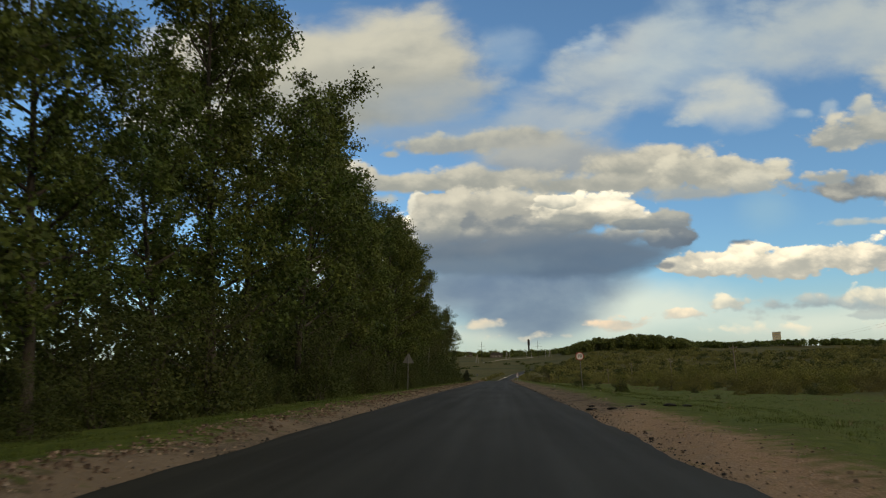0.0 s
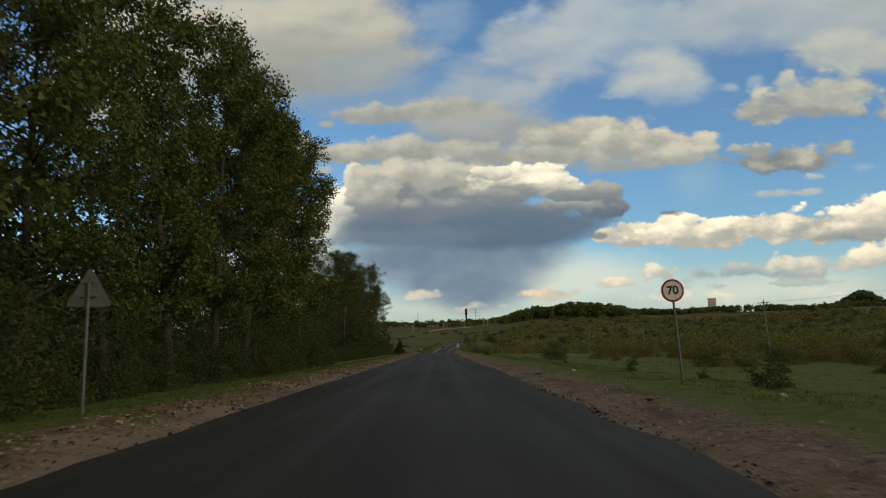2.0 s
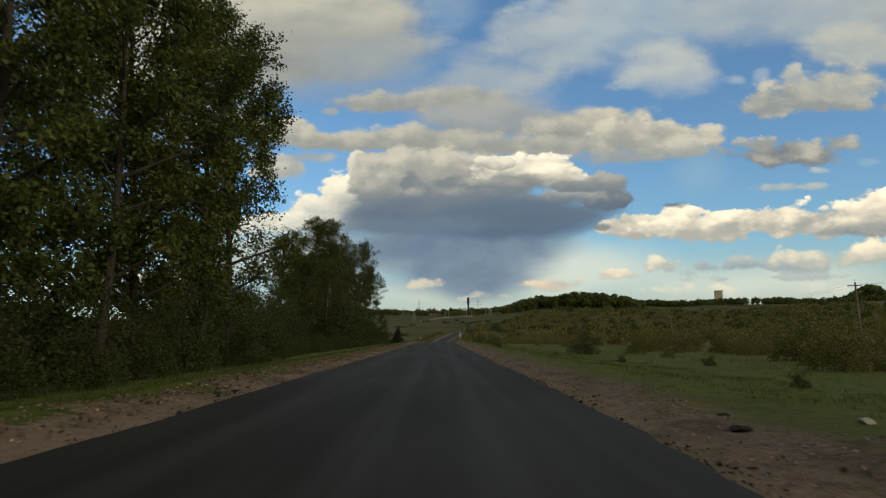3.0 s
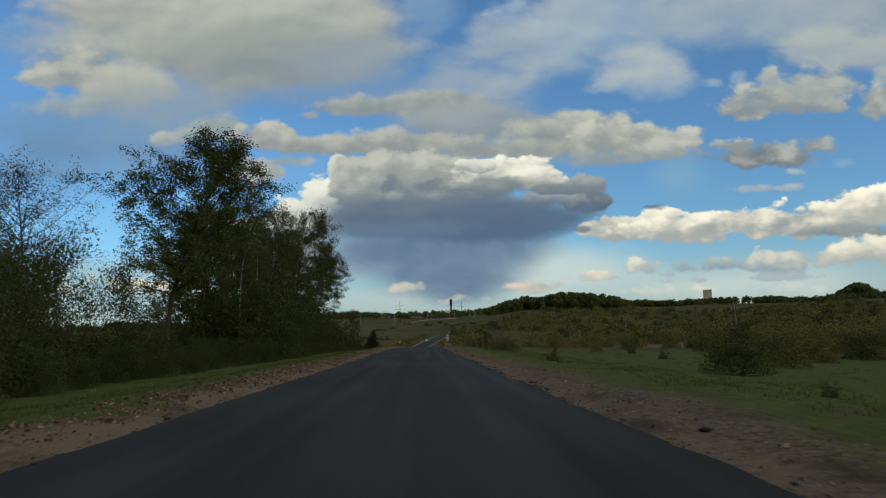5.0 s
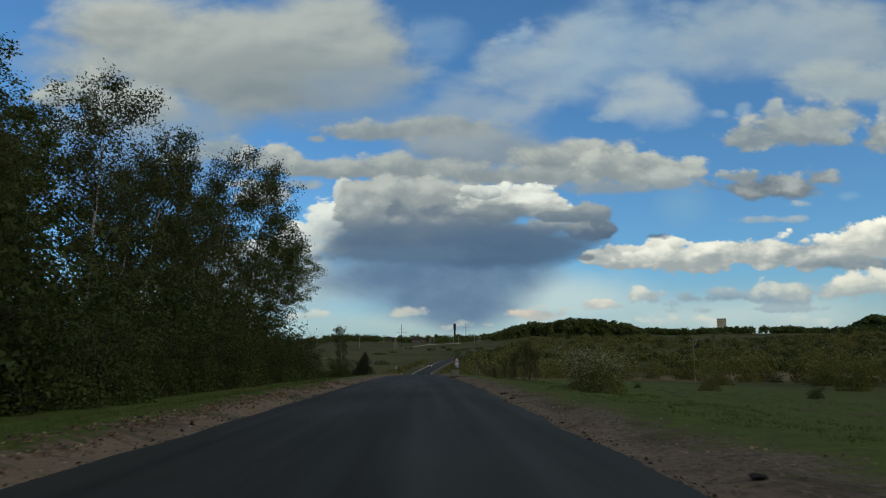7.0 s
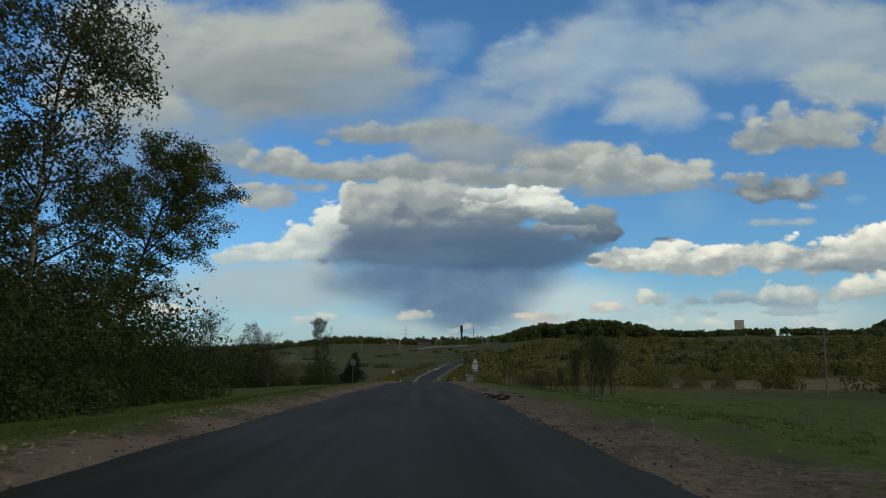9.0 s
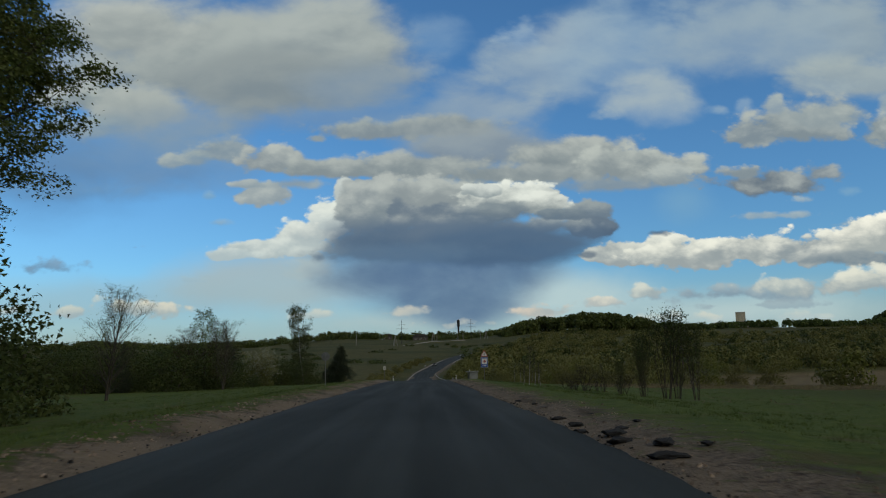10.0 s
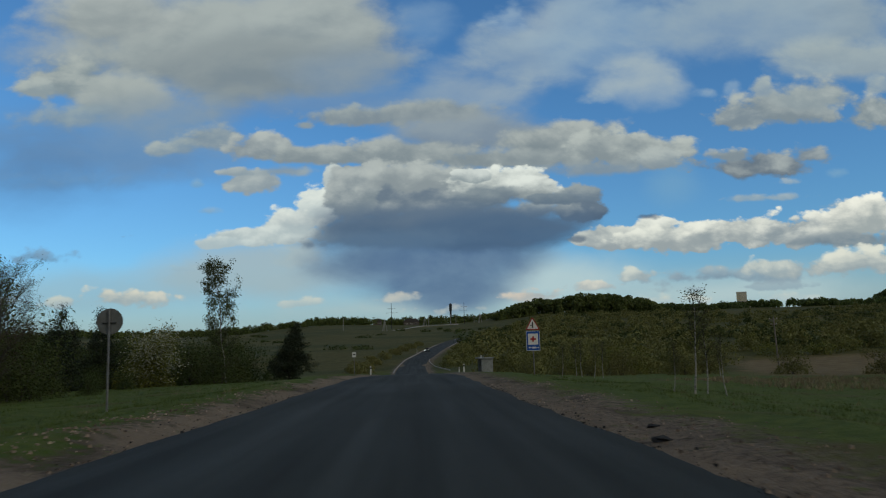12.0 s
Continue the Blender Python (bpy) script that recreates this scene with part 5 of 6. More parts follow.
for x, y, s, k in ((33, 132, 0.85, "wa"), (24, 112, 0.6, "wb"), (29, 118, 0.75, "wb"), (36, 122, 0.8, "wb"), (45, 128, 0.9, "wb"), (41, 112, 0.6, "wb"), (54, 130, 0.9, "wb"), (62, 140, 1.0, "wb"), (50, 148, 0.9, "wa"),
                   (24, 160, 0.6, "wa"), (30, 175, 0.8, "wb"), (38, 168, 0.9, "wb"), (46, 176, 0.9, "wb"), (56, 170, 1.0, "wb"), (34, 196, 0.8, "wa"), (44, 205, 0.9, "wb"), (60, 200, 1.1, "wb"), (26, 224, 0.6, "wb"),
                   (47, 238, 0.8, "wa"), (39, 255, 0.7, "wa"), (57, 262, 0.9, "wa"), (68, 250, 1.2, "wb"), (36, 318, 0.8, "wa"), (30, 372, 1.0, "wa"), (62, 300, 1.0, "wa"), (74, 320, 1.2, "wb"),
                   (22, 140, 0.4, "wb"), (66, 180, 1.1, "wa"), (75, 160, 1.2, "wb"), (80, 210, 1.2, "wb"), (72, 225, 1.1, "wa"), (18, 345, 0.9, "wb"), (23, 352, 1.1, "wb"), (29, 348, 1.0, "wb"), (14, 362, 0.8, "wb"), (20, 372, 1.1, "wb"), (36, 360, 1.2, "wb"), (43, 352, 1.2, "wb"), (50, 345, 1.3, "wb"), (58, 350, 1.4, "wb"), (12, 395, 0.9, "wb"), (19, 400, 1.1, "wb")):
    ob = plant(k, x, y, s, rng_r.uniform(0, 6.28), 1.0, "bushes on the right meadow")
stock["wc"] = make_tree("willow_bush", 3.6, 3.0, 0.02, 2300, (0.29, 0.19), SHRUB, BARK, "rounded dark green willow bush", "bush", seed=51, limbs=30, stems=7, shape="round", trunk_r=0.05, tuft=0.35, wood_share=0.12)
stock["wd"] = make_tree("willow_bush", 3.6, 3.0, 0.02, 2300, (0.29, 0.19), DRY_SHRUB, BARK, "rounded brownish willow bush coming into leaf", "bush", seed=52, limbs=30, stems=7, shape="round", trunk_r=0.05, tuft=0.35, wood_share=0.12)
plant("g", 15.2, 147, 0.72, 0.5, 1.45, "bushes on the right meadow")
for i in range(84):
    y = rng_r.uniform(84, 205) if i < 66 else rng_r.uniform(205, 320)
    x = np.interp(y, (84, 140, 200, 210, 320), (25, 28, 32, 52, 60)) + rng_r.exponential(24)
    plant(("wa", "wd", "wb", "wd", "wc")[i % 5], min(x, 96), y, rng_r.uniform(0.4, 0.85) * np.interp(x, (25, 60), (0.75, 1.1)), rng_r.uniform(0, 6.28), rng_r.uniform(1.0, 1.5), "bushes on the right meadow")


# ---- woods on the slopes and the ridge ----
def wood(name, spots, mat, seed, label, leaf, per):
    """Far trees and scrub: clumps of leaf sprays piled into uneven crowns. spots: rows of x, y, height, radius."""
    rng = np.random.default_rng(seed)
    cs, outs = [], []
    for x, y, h, r in spots:
        g = float(ground_z(x, y))
        lobes = rng.integers(5, 9)
        lx, ly = rng.normal(size=lobes) * r * 0.40, rng.normal(size=lobes) * r * 0.40
        lx[0], ly[0] = 0, 0
        lr = r * rng.uniform(0.32, 0.6, lobes)
        lz = g + (h - lr * 0.8) * rng.uniform(0.45, 0.9, lobes)
        lz[0] = g + h - lr[0] * 0.8
        k = rng.integers(0, lobes, per)
        d = rng.normal(size=(per, 3))
        d[:, 2] = np.abs(d[:, 2]) * 1.1 - 0.35
        d /= np.linalg.norm(d, axis=1)[:, None]
        e = d * rng.uniform(0.8, 1.1, (per, 1))
        c = np.stack((x + lx[k] + e[:, 0] * lr[k], y + ly[k] + e[:, 1] * lr[k], lz[k] + e[:, 2] * lr[k] * 0.8), -1)
        n = per // 2
        t = rng.uniform(0, 6.28, n)
        q = np.stack((np.cos(t), np.sin(t), rng.uniform(-0.1, 0.5, n)), -1)
        skirt = np.stack((x + q[:, 0] * r * 0.62, y + q[:, 1] * r * 0.62, g + rng.uniform(0, h * 0.6, n)), -1)
        cs += [c, skirt]
        outs += [d, q]
    c = np.concatenate(cs)
    c[:, 2] = np.maximum(c[:, 2], 0.05 + ground_z(c[:, 0], c[:, 1]))
    ob = new(name, leaf_mesh(name, c, leaf, leaf * 0.75, mat, rng, out=np.concatenate(outs) + rng.normal(size=c.shape) * 0.12))
    return tagged(ob, label, "wood", kind="stuff")


def scatter(n, seed, rule, hr, rr):
    """Trees at random, kept where rule(x, y) holds."""
    rng = np.random.default_rng(seed)
    rows = []
    while len(rows) < n:
        x, y, keep, h, r = rule(rng)
        if keep:
            rows.append((x, y, h * rng.uniform(*hr), r * rng.uniform(*rr)))
    return rows


def belt(rng):
    # the thicket beyond the right-hand meadow
    y = rng.uniform(60, 520)
    x = rng.uniform(np.interp(y, (60, 250, 330, 420, 520), (95, 88, 60, 16, 18)), 215)
    dry_field = 335 < y < 480 and x > 0.4 * (y - 264)
    return x, y, not dry_field, 5.0, 4.4


def slope(rng):
    # scrub climbing the right-hand hillside
    a, d = rng.uniform(0.03, 1.25), rng.uniform(330, 900)
    x, y = math.sin(a) * d, 200 + math.cos(a) * d
    return x, y, x > max(24, float(bend(y)) + 9) and rng.uniform() < 0.62 + 0.38 * math.sin(x * 0.02) * math.cos(y * 0.015), 6.0, 5.5


def crest_right(rng):
    # dark wood on the skyline: two humps, then a low line to the right
    a = rng.uniform(0.28, 1.3)
    d = rng.uniform(1070, 1200)
    h = 9.5
    return math.sin(a) * d, 264 + math.cos(a) * d, True, h, 8.0


def humps(rng):
    a, d = rng.uniform(0.105, 0.31), rng.uniform(860, 960)
    return math.sin(a) * d, 264 + math.cos(a) * d, True, np.interp(a, (0.105, 0.13, 0.16, 0.175, 0.21, 0.26, 0.30, 0.31), (7, 16, 18, 15.5, 23, 21, 14, 6)), 8.0


def crest_left(rng):
    a, d = rng.uniform(-0.75, 0.11), rng.uniform(1010, 1180)
    return math.sin(a) * d, 264 + math.cos(a) * d, True, 9.0, 8.0


def left_slope(rng):
    # low scrub on the slope to the left of the far road
    y = rng.uniform(560, 1000)
    x = rng.uniform(-330, float(bend(y)) - 12)
    return x, y, rng.uniform() < 0.5 + 0.5 * math.sin(x * 0.03 + 1) * math.cos(y * 0.02), 2.6, 4.2


def far_left(rng):
    x, y = rng.uniform(-330, -45), rng.uniform(380, 620)
    return x, y, x < -60 - (y - 380) * 0.25, 7.0, 5.0


wood("thicket", scatter(330, 41, belt, (0.6, 1.25), (0.7, 1.2)), DRY_SHRUB, 51, "olive-brown thicket of leafing willows beyond the meadow", 0.6, 320)
wood("thicket", scatter(170, 42, belt, (0.6, 1.2), (0.7, 1.2)), YOUNG, 52, "yellow-green willows among the brown thicket", 0.6, 320)
wood("scrub", scatter(1700, 43, slope, (0.5, 1.2), (0.6, 1.3)), DRY_SHRUB, 53, "brownish scrub scattered over the far hillside", 1.3, 80)
wood("scrub", scatter(520, 44, slope, (0.5, 1.2), (0.6, 1.3)), SHRUB, 54, "green bushes scattered over the far hillside", 1.3, 80)
wood("scrub", scatter(45, 49, left_slope, (0.4, 1.0), (0.8, 1.6)), SHRUB, 63, "low dark scrub on the slope beside the far road", 1.3, 60)
wood("far_wood", scatter(170, 48, humps, (0.85, 1.05), (0.8, 1.2)), ASPEN, 62, "dark rounded wood rising over the skyline", 2.5, 190)
wood("far_wood", scatter(560, 45, crest_right, (0.7, 1.15), (0.8, 1.3)), ASPEN, 55, "dark wood along the skyline", 3.4, 70)
wood("far_wood", scatter(620, 46, crest_left, (0.6, 1.3), (0.7, 1.2)), ASPEN, 56, "low dark line of trees on the ridge", 2.6, 60)
wood("thicket", scatter(120, 47, far_left, (0.6, 1.2), (0.7, 1.2)), SHRUB, 57, "dark bushes beyond the low meadow", 0.8, 200)
wood("far_wood", [(886 + i * 9 + k * 4, 1690 + k * 16, 50 - 1.5 * (i - 3.5) ** 2 - 3 * k, 17) for i in range(8) for k in range(3)], ASPEN, 58, "dark rounded clump of tall trees on the hilltop", 6.0, 420)
wood("roadside_scrub", [(-7 + float(bend(y)) - 5 - (i % 3) * 2, y, 2.2, 2.4) for i, y in enumerate(range(440, 640, 9))], DRY_SHRUB, 59, "brown scrub along the far road", 0.5, 220)
wood("roadside_scrub", [(float(bend(y)) + 9 + (i % 4) * 2.5, y, 2.4, 2.6) for i, y in enumerate(range(470, 700, 8))], DRY_SHRUB, 60, "green scrub along the far road", 0.5, 220)
wood("roadside_scrub", [(float(bend(715)) + 1, 735, 6, 3.0), (float(bend(715)) + 9, 742, 5, 3.0)], ASPEN, 61, "dark bushes where the far road turns away", 0.5, 400)


# ---- road signs ----
def text_mesh(s, size, depth):
    cu = bpy.data.curves.new("text", "FONT")
    cu.body, cu.size, cu.extrude, cu.align_x, cu.align_y = s, size, depth, "CENTER", "CENTER"
    cu.offset = 0.011
    tmp = bpy.data.objects.new("text", cu)
    me = bpy.data.meshes.new_from_object(tmp)
    bpy.data.objects.remove(tmp)
    me.transform(Matrix.Rotation(radians(90), 4, "X"))
    return me


def rounded_triangle(side, z0, r):
    """A triangle with rounded corners, base at z0."""
    h = side * 0.866
    pts = []
    for cx, cz, a0 in ((-side / 2 + r * 1.73, z0 + r, 150), (side / 2 - r * 1.73, z0 + r, -90), (0, z0 + h - 2 * r, 30)):
        for k in range(6):
            a = radians(a0 + k * 24)
            pts.append((cx + r * math.cos(a), cz + r * math.sin(a)))
    return pts


def disc(r, z, n=40):
    return [(r * math.cos(2 * math.pi * i / n), z + r * math.sin(2 * math.pi * i / n)) for i in range(n)]


def moved(bm, v):
    bmesh.ops.translate(bm, vec=v, verts=bm.verts)
    return bm


def at_ground(x, y, turn=0.0, lean=0.0, z=None):
    return pose(x, y, float(ground_z(x, y)) if z is None else z, 0, lean, turn)


g70 = at_ground(7.2, 67.2, 0, -3.0)
speed = thing("speed_limit_sign", g70, "round white speed limit sign with red rim on a steel post", "road sign")
zc = 2.93 - g70.translation.z
part("post", rod(0.035, 0.035, zc + 0.2, 0, 0.05, -0.3), STEEL, speed)
part("plate", prism(disc(0.35, zc), 0.0, 0.012), PLATE, speed)
part("rim", prism(disc(0.35, zc), -0.006, -0.001), RED, speed, "worn red rim")
part("face", prism(disc(0.285, zc), -0.012, -0.007), WHITE, speed, "white face")
digits = new("digits", text_mesh("70", 0.36, 0.002))
digits.data.materials.append(BLACK)
digits.matrix_basis = pose(0, -0.015, zc)
digits.parent = speed
tagged(digits, "black figures 70")
part("clamp", box(0.10, 0.06, 0.03, 0, 0.04, zc - 0.15), STEEL, speed)

gt = at_ground(-6.8, 58.7, 0, 1.5)
warn = thing("warning_sign", gt, "triangular warning sign seen from its grey back on a thin post", "road sign")
zb = 2.42 - gt.translation.z
part("post", rod(0.03, 0.03, zb + 0.75, 0, -0.04, -0.3), STEEL, warn)
part("plate", prism(rounded_triangle(0.9, zb, 0.05), 0.0, 0.012), PLATE, warn)
part("clamp", box(0.3, 0.03, 0.03, 0, -0.02, zb + 0.18), STEEL, warn)
part("clamp", box(0.2, 0.03, 0.03, 0, -0.02, zb + 0.45), STEEL, warn)
part("face", prism(rounded_triangle(0.88, zb + 0.01, 0.05), 0.013, 0.016), WHITE, warn)

gr = at_ground(-8.35, 285, 0, 0)
rnd = thing("round_sign", gr, "round road sign seen from its grey back on a thin post", "road sign")
zc = 2.25 - gr.translation.z
part("post", rod(0.03, 0.03, zc + 0.6, 0, -0.04, -0.3), STEEL, rnd)
part("plate", prism(disc(0.35, zc), 0.0, 0.012), PLATE, rnd)
part("clamp", box(0.36, 0.035, 0.03, 0, -0.02, zc - 0.06), BLACK, rnd, "dark horizontal bracket")
part("rim", prism(disc(0.345, zc), 0.013, 0.016), RED, rnd)

gb = at_ground(6.85, 310, 0, 0)
post_sign = thing("service_sign", gb, "blue first aid sign with red cross under a junction warning triangle", "road sign")
z0 = 0.86 - gb.translation.z + 0.12
part("post", rod(0.035, 0.035, z0 + 2.0, 0, 0.05, -0.3), STEEL, post_sign)
bp = part("service_plate", box(0.82, 0.012, 1.18, 0, 0.005, z0, 0.004), WHITE, post_sign)
part("blue_field", box(0.77, 0.004, 1.13, 0, -0.005, z0 + 0.025), BLUE, bp, "blue field")
part("white_panel", box(0.60, 0.004, 0.66, 0, -0.010, z0 + 0.36), WHITE, bp)
cross = prism([(-0.05, -0.16), (0.05, -0.16), (0.05, -0.05), (0.16, -0.05), (0.16, 0.05), (0.05, 0.05), (0.05, 0.16), (-0.05, 0.16), (-0.05, 0.05), (-0.16, 0.05), (-0.16, -0.05), (-0.05, -0.05)], -0.017, -0.013)
part("cross", moved(cross, (0, 0, z0 + 0.69)), RED, bp, "red cross")
part("text_bar", box(0.24, 0.004, 0.10, 0.06, -0.010, z0 + 0.14), WHITE, bp)
part("text_bar", box(0.06, 0.004, 0.08, 0.28, -0.010, z0 + 0.14), WHITE, bp)
part("arrow", moved(prism([(-0.10, 0.0), (0.0, -0.06), (0.0, -0.02), (0.09, -0.02), (0.09, 0.02), (0.0, 0.02), (0.0, 0.06)], -0.012, -0.008), (-0.2, 0, z0 + 0.19)), WHITE, bp, "white arrow")
tp = part("triangle_plate", prism(rounded_triangle(0.9, z0 + 1.24, 0.05), 0.0, 0.012), PLATE, post_sign)
part("red_border", prism(rounded_triangle(0.9, z0 + 1.24, 0.05), -0.006, -0.001), RED, tp, "red border")
part("white_field", prism(rounded_triangle(0.70, z0 + 1.30, 0.035), -0.012, -0.007), WHITE, tp)
part("junction_bar", box(0.075, 0.004, 0.36, 0, -0.016, z0 + 1.36), BLACK, tp)
part("side_bar", box(0.13, 0.004, 0.04, -0.09, -0.016, z0 + 1.50), BLACK, tp)

gs = at_ground(-6.4, 342)
stop_sign = thing("bus_stop_sign", gs, "small white bus stop sign on a thin post", "road sign")
part("post", rod(0.03, 0.03, 2.4, 0, 0.04, -0.3), STEEL, stop_sign)
pl = part("plate", box(0.38, 0.012, 0.5, 0, 0, 1.75, 0.004), WHITE, stop_sign)
part("symbol", box(0.26, 0.004, 0.14, 0, -0.010, 1.95), BLACK, pl)

# bus shelter
gh = at_ground(8.8, 365, 4)
shelter = thing("bus_shelter", gh, "small grey concrete bus shelter with a flat roof", "bus shelter")
part("floor_slab", box(1.9, 3.2, 0.16, 0, 0, -0.05, 0.02), SHELTER, shelter)
part("side_wall", box(1.5, 0.14, 1.85, 0, -1.4, 0.1, 0.015), SHELTER, shelter, "pale grey side wall")
part("side_wall", box(1.5, 0.14, 1.85, 0, 1.4, 0.1, 0.015), SHELTER, shelter)
part("back_wall", box(0.14, 2.66, 1.85, 0.68, 0, 0.1, 0.015), SHELTER, shelter)
part("roof", box(2.0, 3.3, 0.16, -0.1, 0, 1.95, 0.02), SHELTER, shelter)
part("bench", box(0.36, 2.2, 0.06, 0.4, 0, 0.5, 0.01), WOOD, shelter)
part("name_board", box(0.05, 0.8, 0.3, -0.7, -1.0, 2.12, 0.01), WHITE, shelter)

# short posts at the junction
for x, y, s in ((5.2, 352, 1.0), (4.7, 353, 0.7), (-5.6, 356, 1.0), (18.5 + 3.5, 705, 1.2), (6.2 - 6.2, 560, 1.2)):
    p = thing("marker_post", at_ground(x, y), "short white marker post at the road edge", "post", "marker posts")
    part("post_body", box(0.16 * s, 0.10 * s, 1.0 * s, 0, 0, -0.1, 0.01), WHITE, p)
    part("dark_band", box(0.164 * s, 0.104 * s, 0.16 * s, 0, 0, 0.62 * s), BLACK, p)


def kerb(name, side, y0, y1, label):
    """Pale concrete kerb along the far road."""
    ys = np.arange(y0, y1, 3.0)
    verts, faces = [], []
    for y in ys:
        x = float(bend(y)) + (side if isinstance(side, float) else float(np.interp(y, *side)))
        z = float(road_z(y)) + 0.0
        verts += [(x - 0.09, y, z - 0.15), (x - 0.09, y, z + 0.14), (x + 0.09, y, z + 0.14), (x + 0.09, y, z - 0.15)]
    for i in range(len(ys) - 1):
        for j in range(4):
            faces.append((4 * i + j, 4 * i + (j + 1) % 4, 4 * i + 4 + (j + 1) % 4, 4 * i + 4 + j))
    return tagged(mesh_object(name, verts, faces, CONCRETE), label, "kerb", kind="structure")


kerb("kerb_left", LEFT - 0.4, 440, 640, "pale concrete kerb along the far road")
kerb("kerb_right", ((450, 475, 500, 512), (8.5, 5.8, 3.4, 3.0)), 450, 515, "pale concrete kerb at the junction")
kerb("kerb_far", RIGHT + 0.6, 600, 690, "pale concrete kerb farther up the road")


# ---- oncoming car on the far road ----
def car(m):
    c = thing("car", m, "small dark car with headlamps on, on the far road", "car")
    body = box(1.72, 4.2, 0.62, 0, 0, 0.30, 0.09)
    part("body", body, CAR_PAINT, c)
    cab = box(1.5, 2.2, 0.52, 0, 0.25, 0.92)
    for v in cab.verts:
        if v.co.z > 1.2:
            v.co.x *= 0.8
            v.co.y = 0.25 + (v.co.y - 0.25) * 0.68
    part("cabin", cab, GLASS, c, "dark glazed cabin")
    part("bumper", box(1.6, 0.12, 0.18, 0, -2.12, 0.34, 0.03), BLACK, c)
    for x in (-0.62, 0.62):
        part("headlamp", box(0.3, 0.06, 0.16, x, -2.12, 0.62, 0.02), LAMP, c, "lit headlamp")
    for x in (-0.78, 0.78):
        for y in (-1.3, 1.3):
            w = rod(0.31, 0.31, 0.2, 0, 0, -0.1, 20)
            bmesh.ops.rotate(w, cent=(0, 0, 0), matrix=Matrix.Rotation(radians(90), 3, "Y"), verts=w.verts)
            wheel = part("wheel", moved(w, (x, y, 0.31)), TYRE, c)
            h = rod(0.18, 0.18, 0.21, 0, 0, -0.105, 16)
            bmesh.ops.rotate(h, cent=(0, 0, 0), matrix=Matrix.Rotation(radians(90), 3, "Y"), verts=h.verts)
            part("rim", moved(h, (x, y, 0.31)), STEEL, wheel)
    return c


cy = 566.0
car(pose(float(bend(cy)) + MIDDLE - 1.7, cy, float(road_z(cy)) + 0.02, 0, 0, -4))


# ---- power poles ----
def pole(name, m, h, label, group, arms=2):
    p = thing(name, m, label, "power pole", group)
    part("mast", rod(0.13, 0.085, h + 0.3, 0, 0, -0.3, 10), WOOD, p)
    for i in range(arms):
        a = part("crossarm", box(1.5 if i == 0 else 1.1, 0.09, 0.09, 0, 0.08, h - 0.35 - 0.75 * i, 0.01), WOOD, p)
        for x in ((-0.65, 0.65) if i == 0 else (-0.45, 0.45)):
            part("insulator", rod(0.035, 0.02, 0.16, x, 0.08, h - 0.26 - 0.75 * i, 8), WHITE, a)
    part("peak_pin", rod(0.03, 0.015, 0.35, 0, 0, h, 8), STEEL, p)
    return p


spots = ((42.5, 143), (50.0, 230), (48.6, 292), (51, 372), (38, 70), (34, 0))
base_pole = pole("power_pole", at_ground(*spots[0], 0, -2.5), 7.8, "weathered grey wooden power pole with two crossarms", "power line on the meadow")
for i, (x, y) in enumerate(spots[1:]):
    copy_thing(base_pole, at_ground(x, y, 8 * i, (-4.0, 1.0, -2.0, 1.5, 0)[i]))


def wires():
    rows = sorted(spots, key=lambda s: s[1])
    lines = []
    for (x0, y0), (x1, y1) in zip(rows, rows[1:]):
        for o in (-0.65, 0.65):
            z0, z1 = float(ground_z(x0, y0)) + 7.6, float(ground_z(x1, y1)) + 7.6
            pts = [(x0 + o + (x1 - x0) * t, y0 + (y1 - y0) * t, z0 + (z1 - z0) * t - 3.2 * t * (1 - t)) for t in np.linspace(0, 1, 13)]
            lines.append((pts, [0.005] * 13))
    w = mesh_object("power_cable", *tubes(lines, 4), BLACK)
    tagged(w, "thin dark cables sagging between the power poles", "cable")


wires()


def a_frame(m, h, label):
    p = thing("pylon", m, label, "pylon", "pylons on the far hill")
    for k, dx in enumerate((-0.2, 0.2, 0.05)):
        pts = [(dx * h * 1.1, (k == 2) * h * 0.25, -0.3), (0, 0, h)]
        part("leg", tubes([(pts, (0.24, 0.18))], 6), CONCRETE, p)
    part("brace", box(h * 0.2, 0.25, 0.25, 0, 0, h * 0.5), CONCRETE, p)
    return p


def from_12(px, d):
    """A point d metres ahead of the end of the drive, at a share px of the way across."""
    return px * d, 264 + d


for px, d, h in ((-0.0405, 700, 11), (0.0115, 860, 11), (0.0835, 860, 11)):
    x, y = from_12(px, d)
    a_frame(at_ground(x, y, 30), h, "three-legged concrete pylon on the far hill")
for px, d, h in ((-0.0315, 760, 26), (0.063, 900, 26), (-0.094, 720, 11), (0.0165, 800, 12), (0.045, 850, 13), (0.0755, 880, 11), (0.052, 900, 10)):
    x, y = from_12(px, d)
    p = thing("far_mast", at_ground(x, y), "tall thin power mast on the far hill" if h > 20 else "pale concrete power pole on the far hill", "power pole", "masts on the far hill")
    part("mast", rod(0.35 if h > 20 else 0.3, 0.2, h, 0, 0, -0.3, 8), BLACK if h > 20 else CONCRETE, p)
    if h > 20:
        for k, w in ((0.62, 12), (0.78, 8)):
            part("crossarm", box(w, 0.25, 0.25, 0, 0, h * k), STEEL, p)

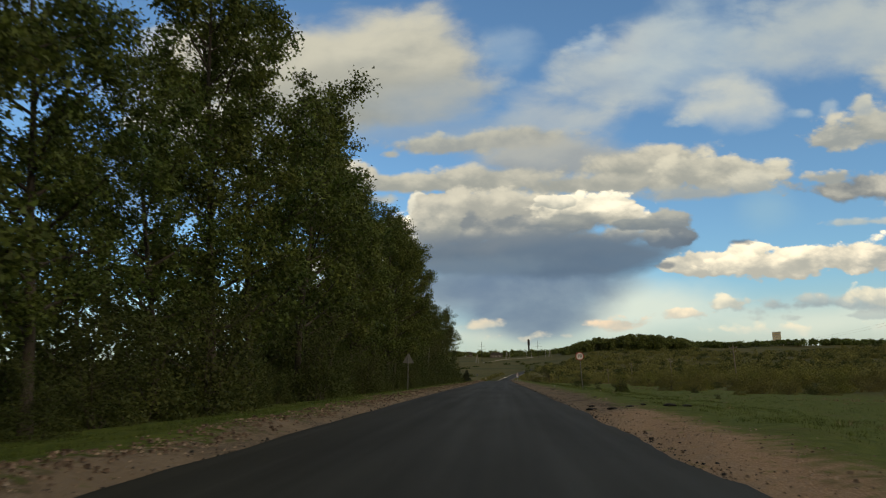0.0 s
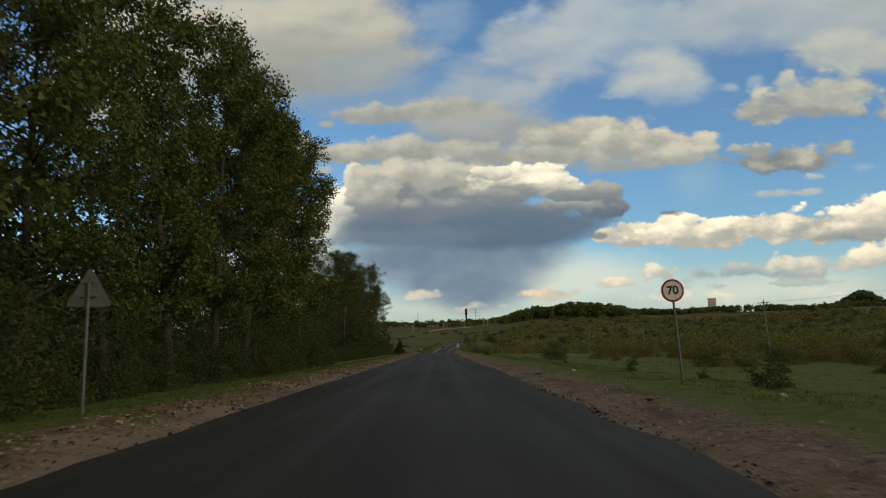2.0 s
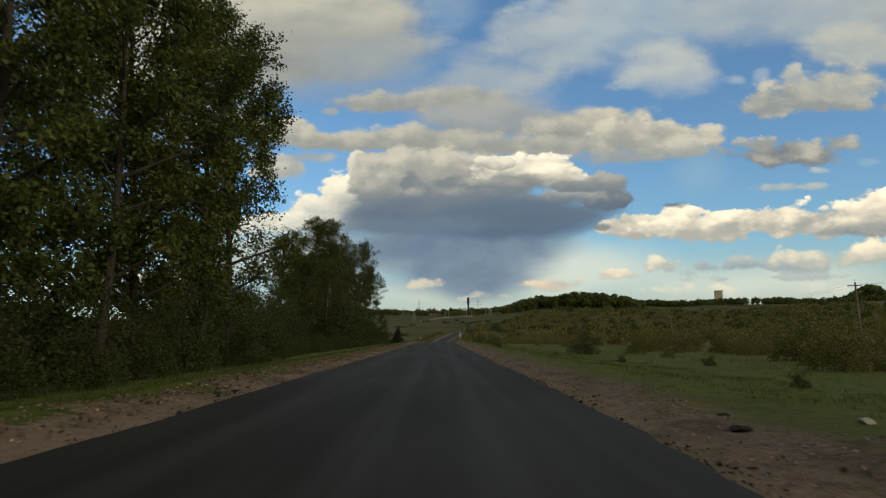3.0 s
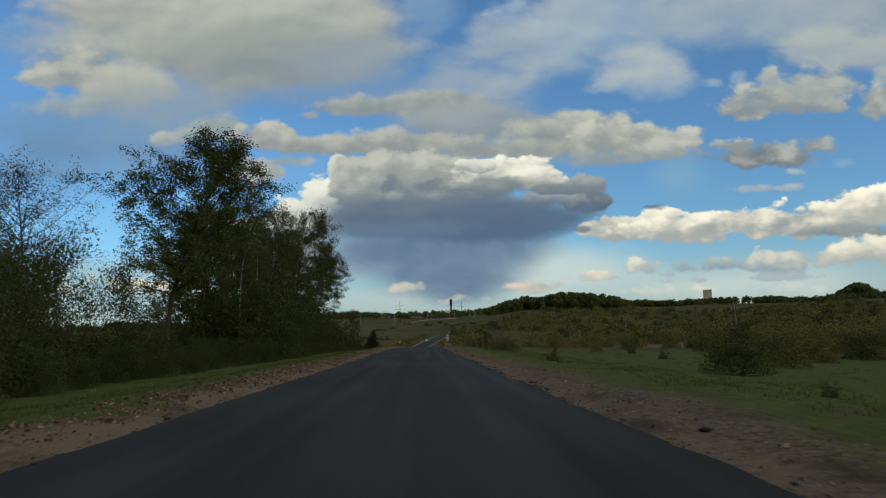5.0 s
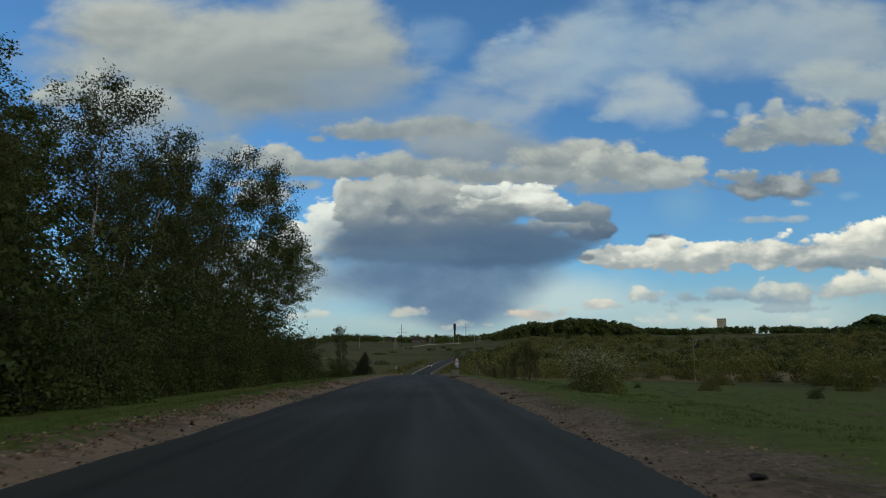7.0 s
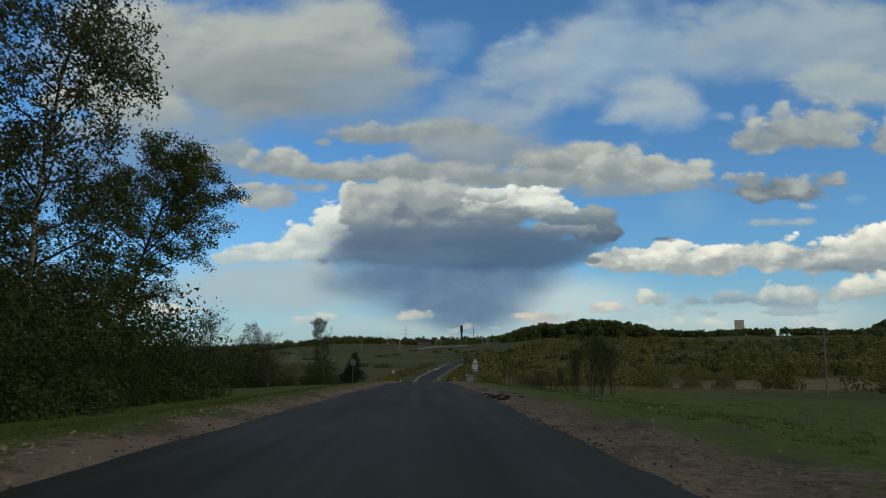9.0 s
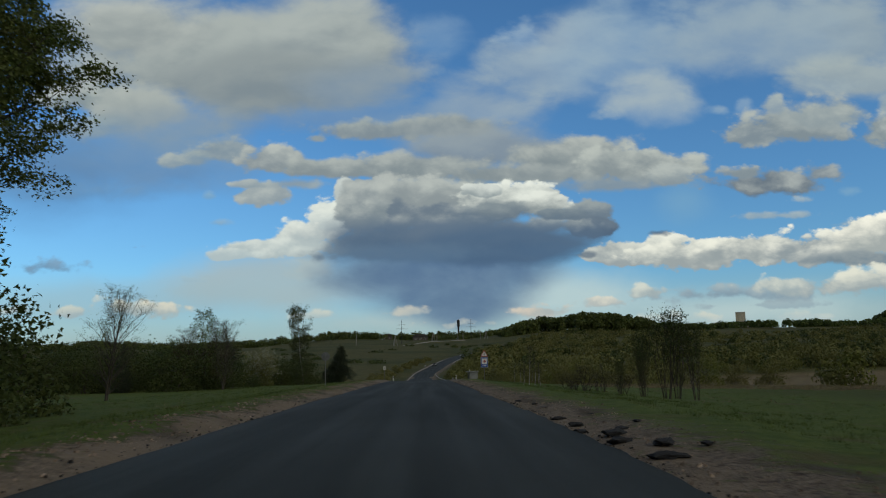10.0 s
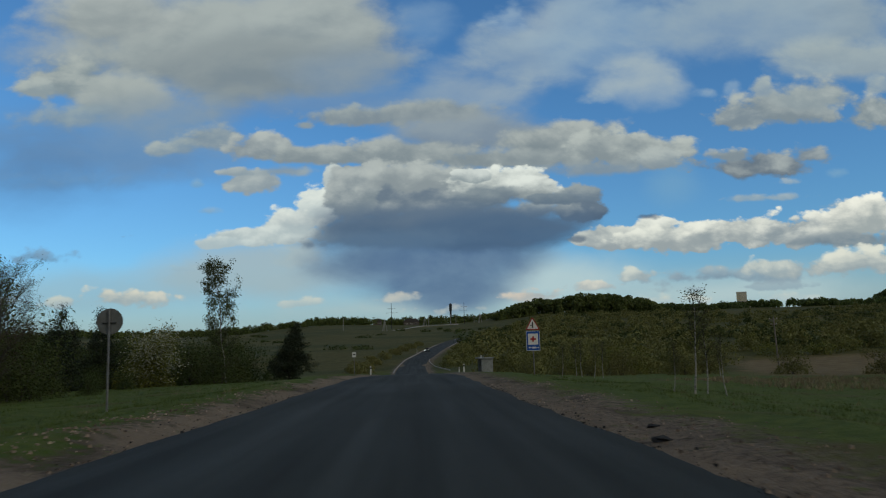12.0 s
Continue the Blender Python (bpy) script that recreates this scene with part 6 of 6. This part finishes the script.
# water tower
x, y = from_12(0.0455, 1180)
wt = thing("water_tower", at_ground(x, y), "dark narrow water tower with a thicker tank on top", "water tower")
part("column", rod(1.5, 1.5, 20, 0, 0, -2, 20), BLACK, wt)
part("cone", rod(1.5, 2.2, 2, 0, 0, 18, 20), BLACK, wt)
part("tank", rod(2.2, 2.2, 9, 0, 0, 20, 20), BLACK, wt)
part("cap", rod(2.2, 0.4, 1.2, 0, 0, 29, 20), ROOF, wt)


def house(px, d, w, wall, label):
    x, y = from_12(px, d)
    h = thing("house", at_ground(x, y), label, "house", "houses on the ridge")
    wl = part("wall", box(w, w * 0.7, 5.5, 0, 0, -1), wall, h)
    roof = prism([(-w * 0.56, 4.5), (w * 0.56, 4.5), (w * 0.3, 8.6), (-w * 0.3, 8.6)], -w * 0.4, w * 0.4)
    part("roof", roof, ROOF, h)
    for k in (-0.3, 0.0, 0.3):
        win = part("window", box(w * 0.13, 0.12, 1.5, k * w, -w * 0.35 - 0.03, 1.6), WHITE, wl)
        part("pane", box(w * 0.10, 0.06, 1.2, k * w, -w * 0.35 - 0.10, 1.75), GLASS, win)


house(-0.006, 1020, 20, PLASTER, "house with a dark hipped roof on the ridge")
house(-0.05, 1060, 12, PLASTER, "small house with a dark roof among ridge trees")
house(0.125, 900, 9, WHITE, "small white house below the wood")
house(0.135, 910, 10, PLASTER, "small house below the dark wood")
house(0.172, 880, 9, WHITE, "small pale house below the dark wood")
house(0.158, 890, 8, WHITE, "small white house near the dark wood")

# pale strip of a road or fence on the far slope
strip = [(-0.03 + 0.085 * t, 720 + 180 * t) for t in np.linspace(0, 1, 20)]
sv, sf = [], []
for px, d in strip:
    x, y = from_12(px, d)
    z = float(ground_z(x, y))
    sv += [(x, y, z - 0.3), (x, y, z + 0.7), (x, y + 0.3, z + 0.7), (x, y + 0.3, z - 0.3)]
for i in range(19):
    for j in range(3):
        sf.append((4 * i + j, 4 * i + j + 1, 4 * i + 5 + j, 4 * i + 4 + j))
tagged(mesh_object("far_fence", sv, sf, CONCRETE), "long pale concrete fence across the far hillside", "fence", kind="structure")

# block on the skyline
x, y = from_12(0.431, 1110)
bl = thing("office_block", at_ground(x, y, -20, 0, float(ground_z(x, y)) + 2.5), "pale multi-storey block with yellow bands on the skyline", "building")
wall = part("wall", box(13.5, 10, 20, 0, 0, 1, 0.1), BLOCK, bl)
for k in range(5):
    part("yellow_band", box(13.8, 10.3, 0.7, 0, 0, 6 + k * 3.0), BAND, wall, "yellow band")
    part("window_row", box(13.7, 10.2, 0.5, 0, 0, 7.6 + k * 3.0), GLASS, wall, "dark window row")
part("roof", box(14, 10.6, 0.6, 0, 0, 21), BLOCK, bl)
part("low_wing", box(58, 14, 9, 0, 3, -4, 0.1), BLOCK, bl, "long low pale wing")
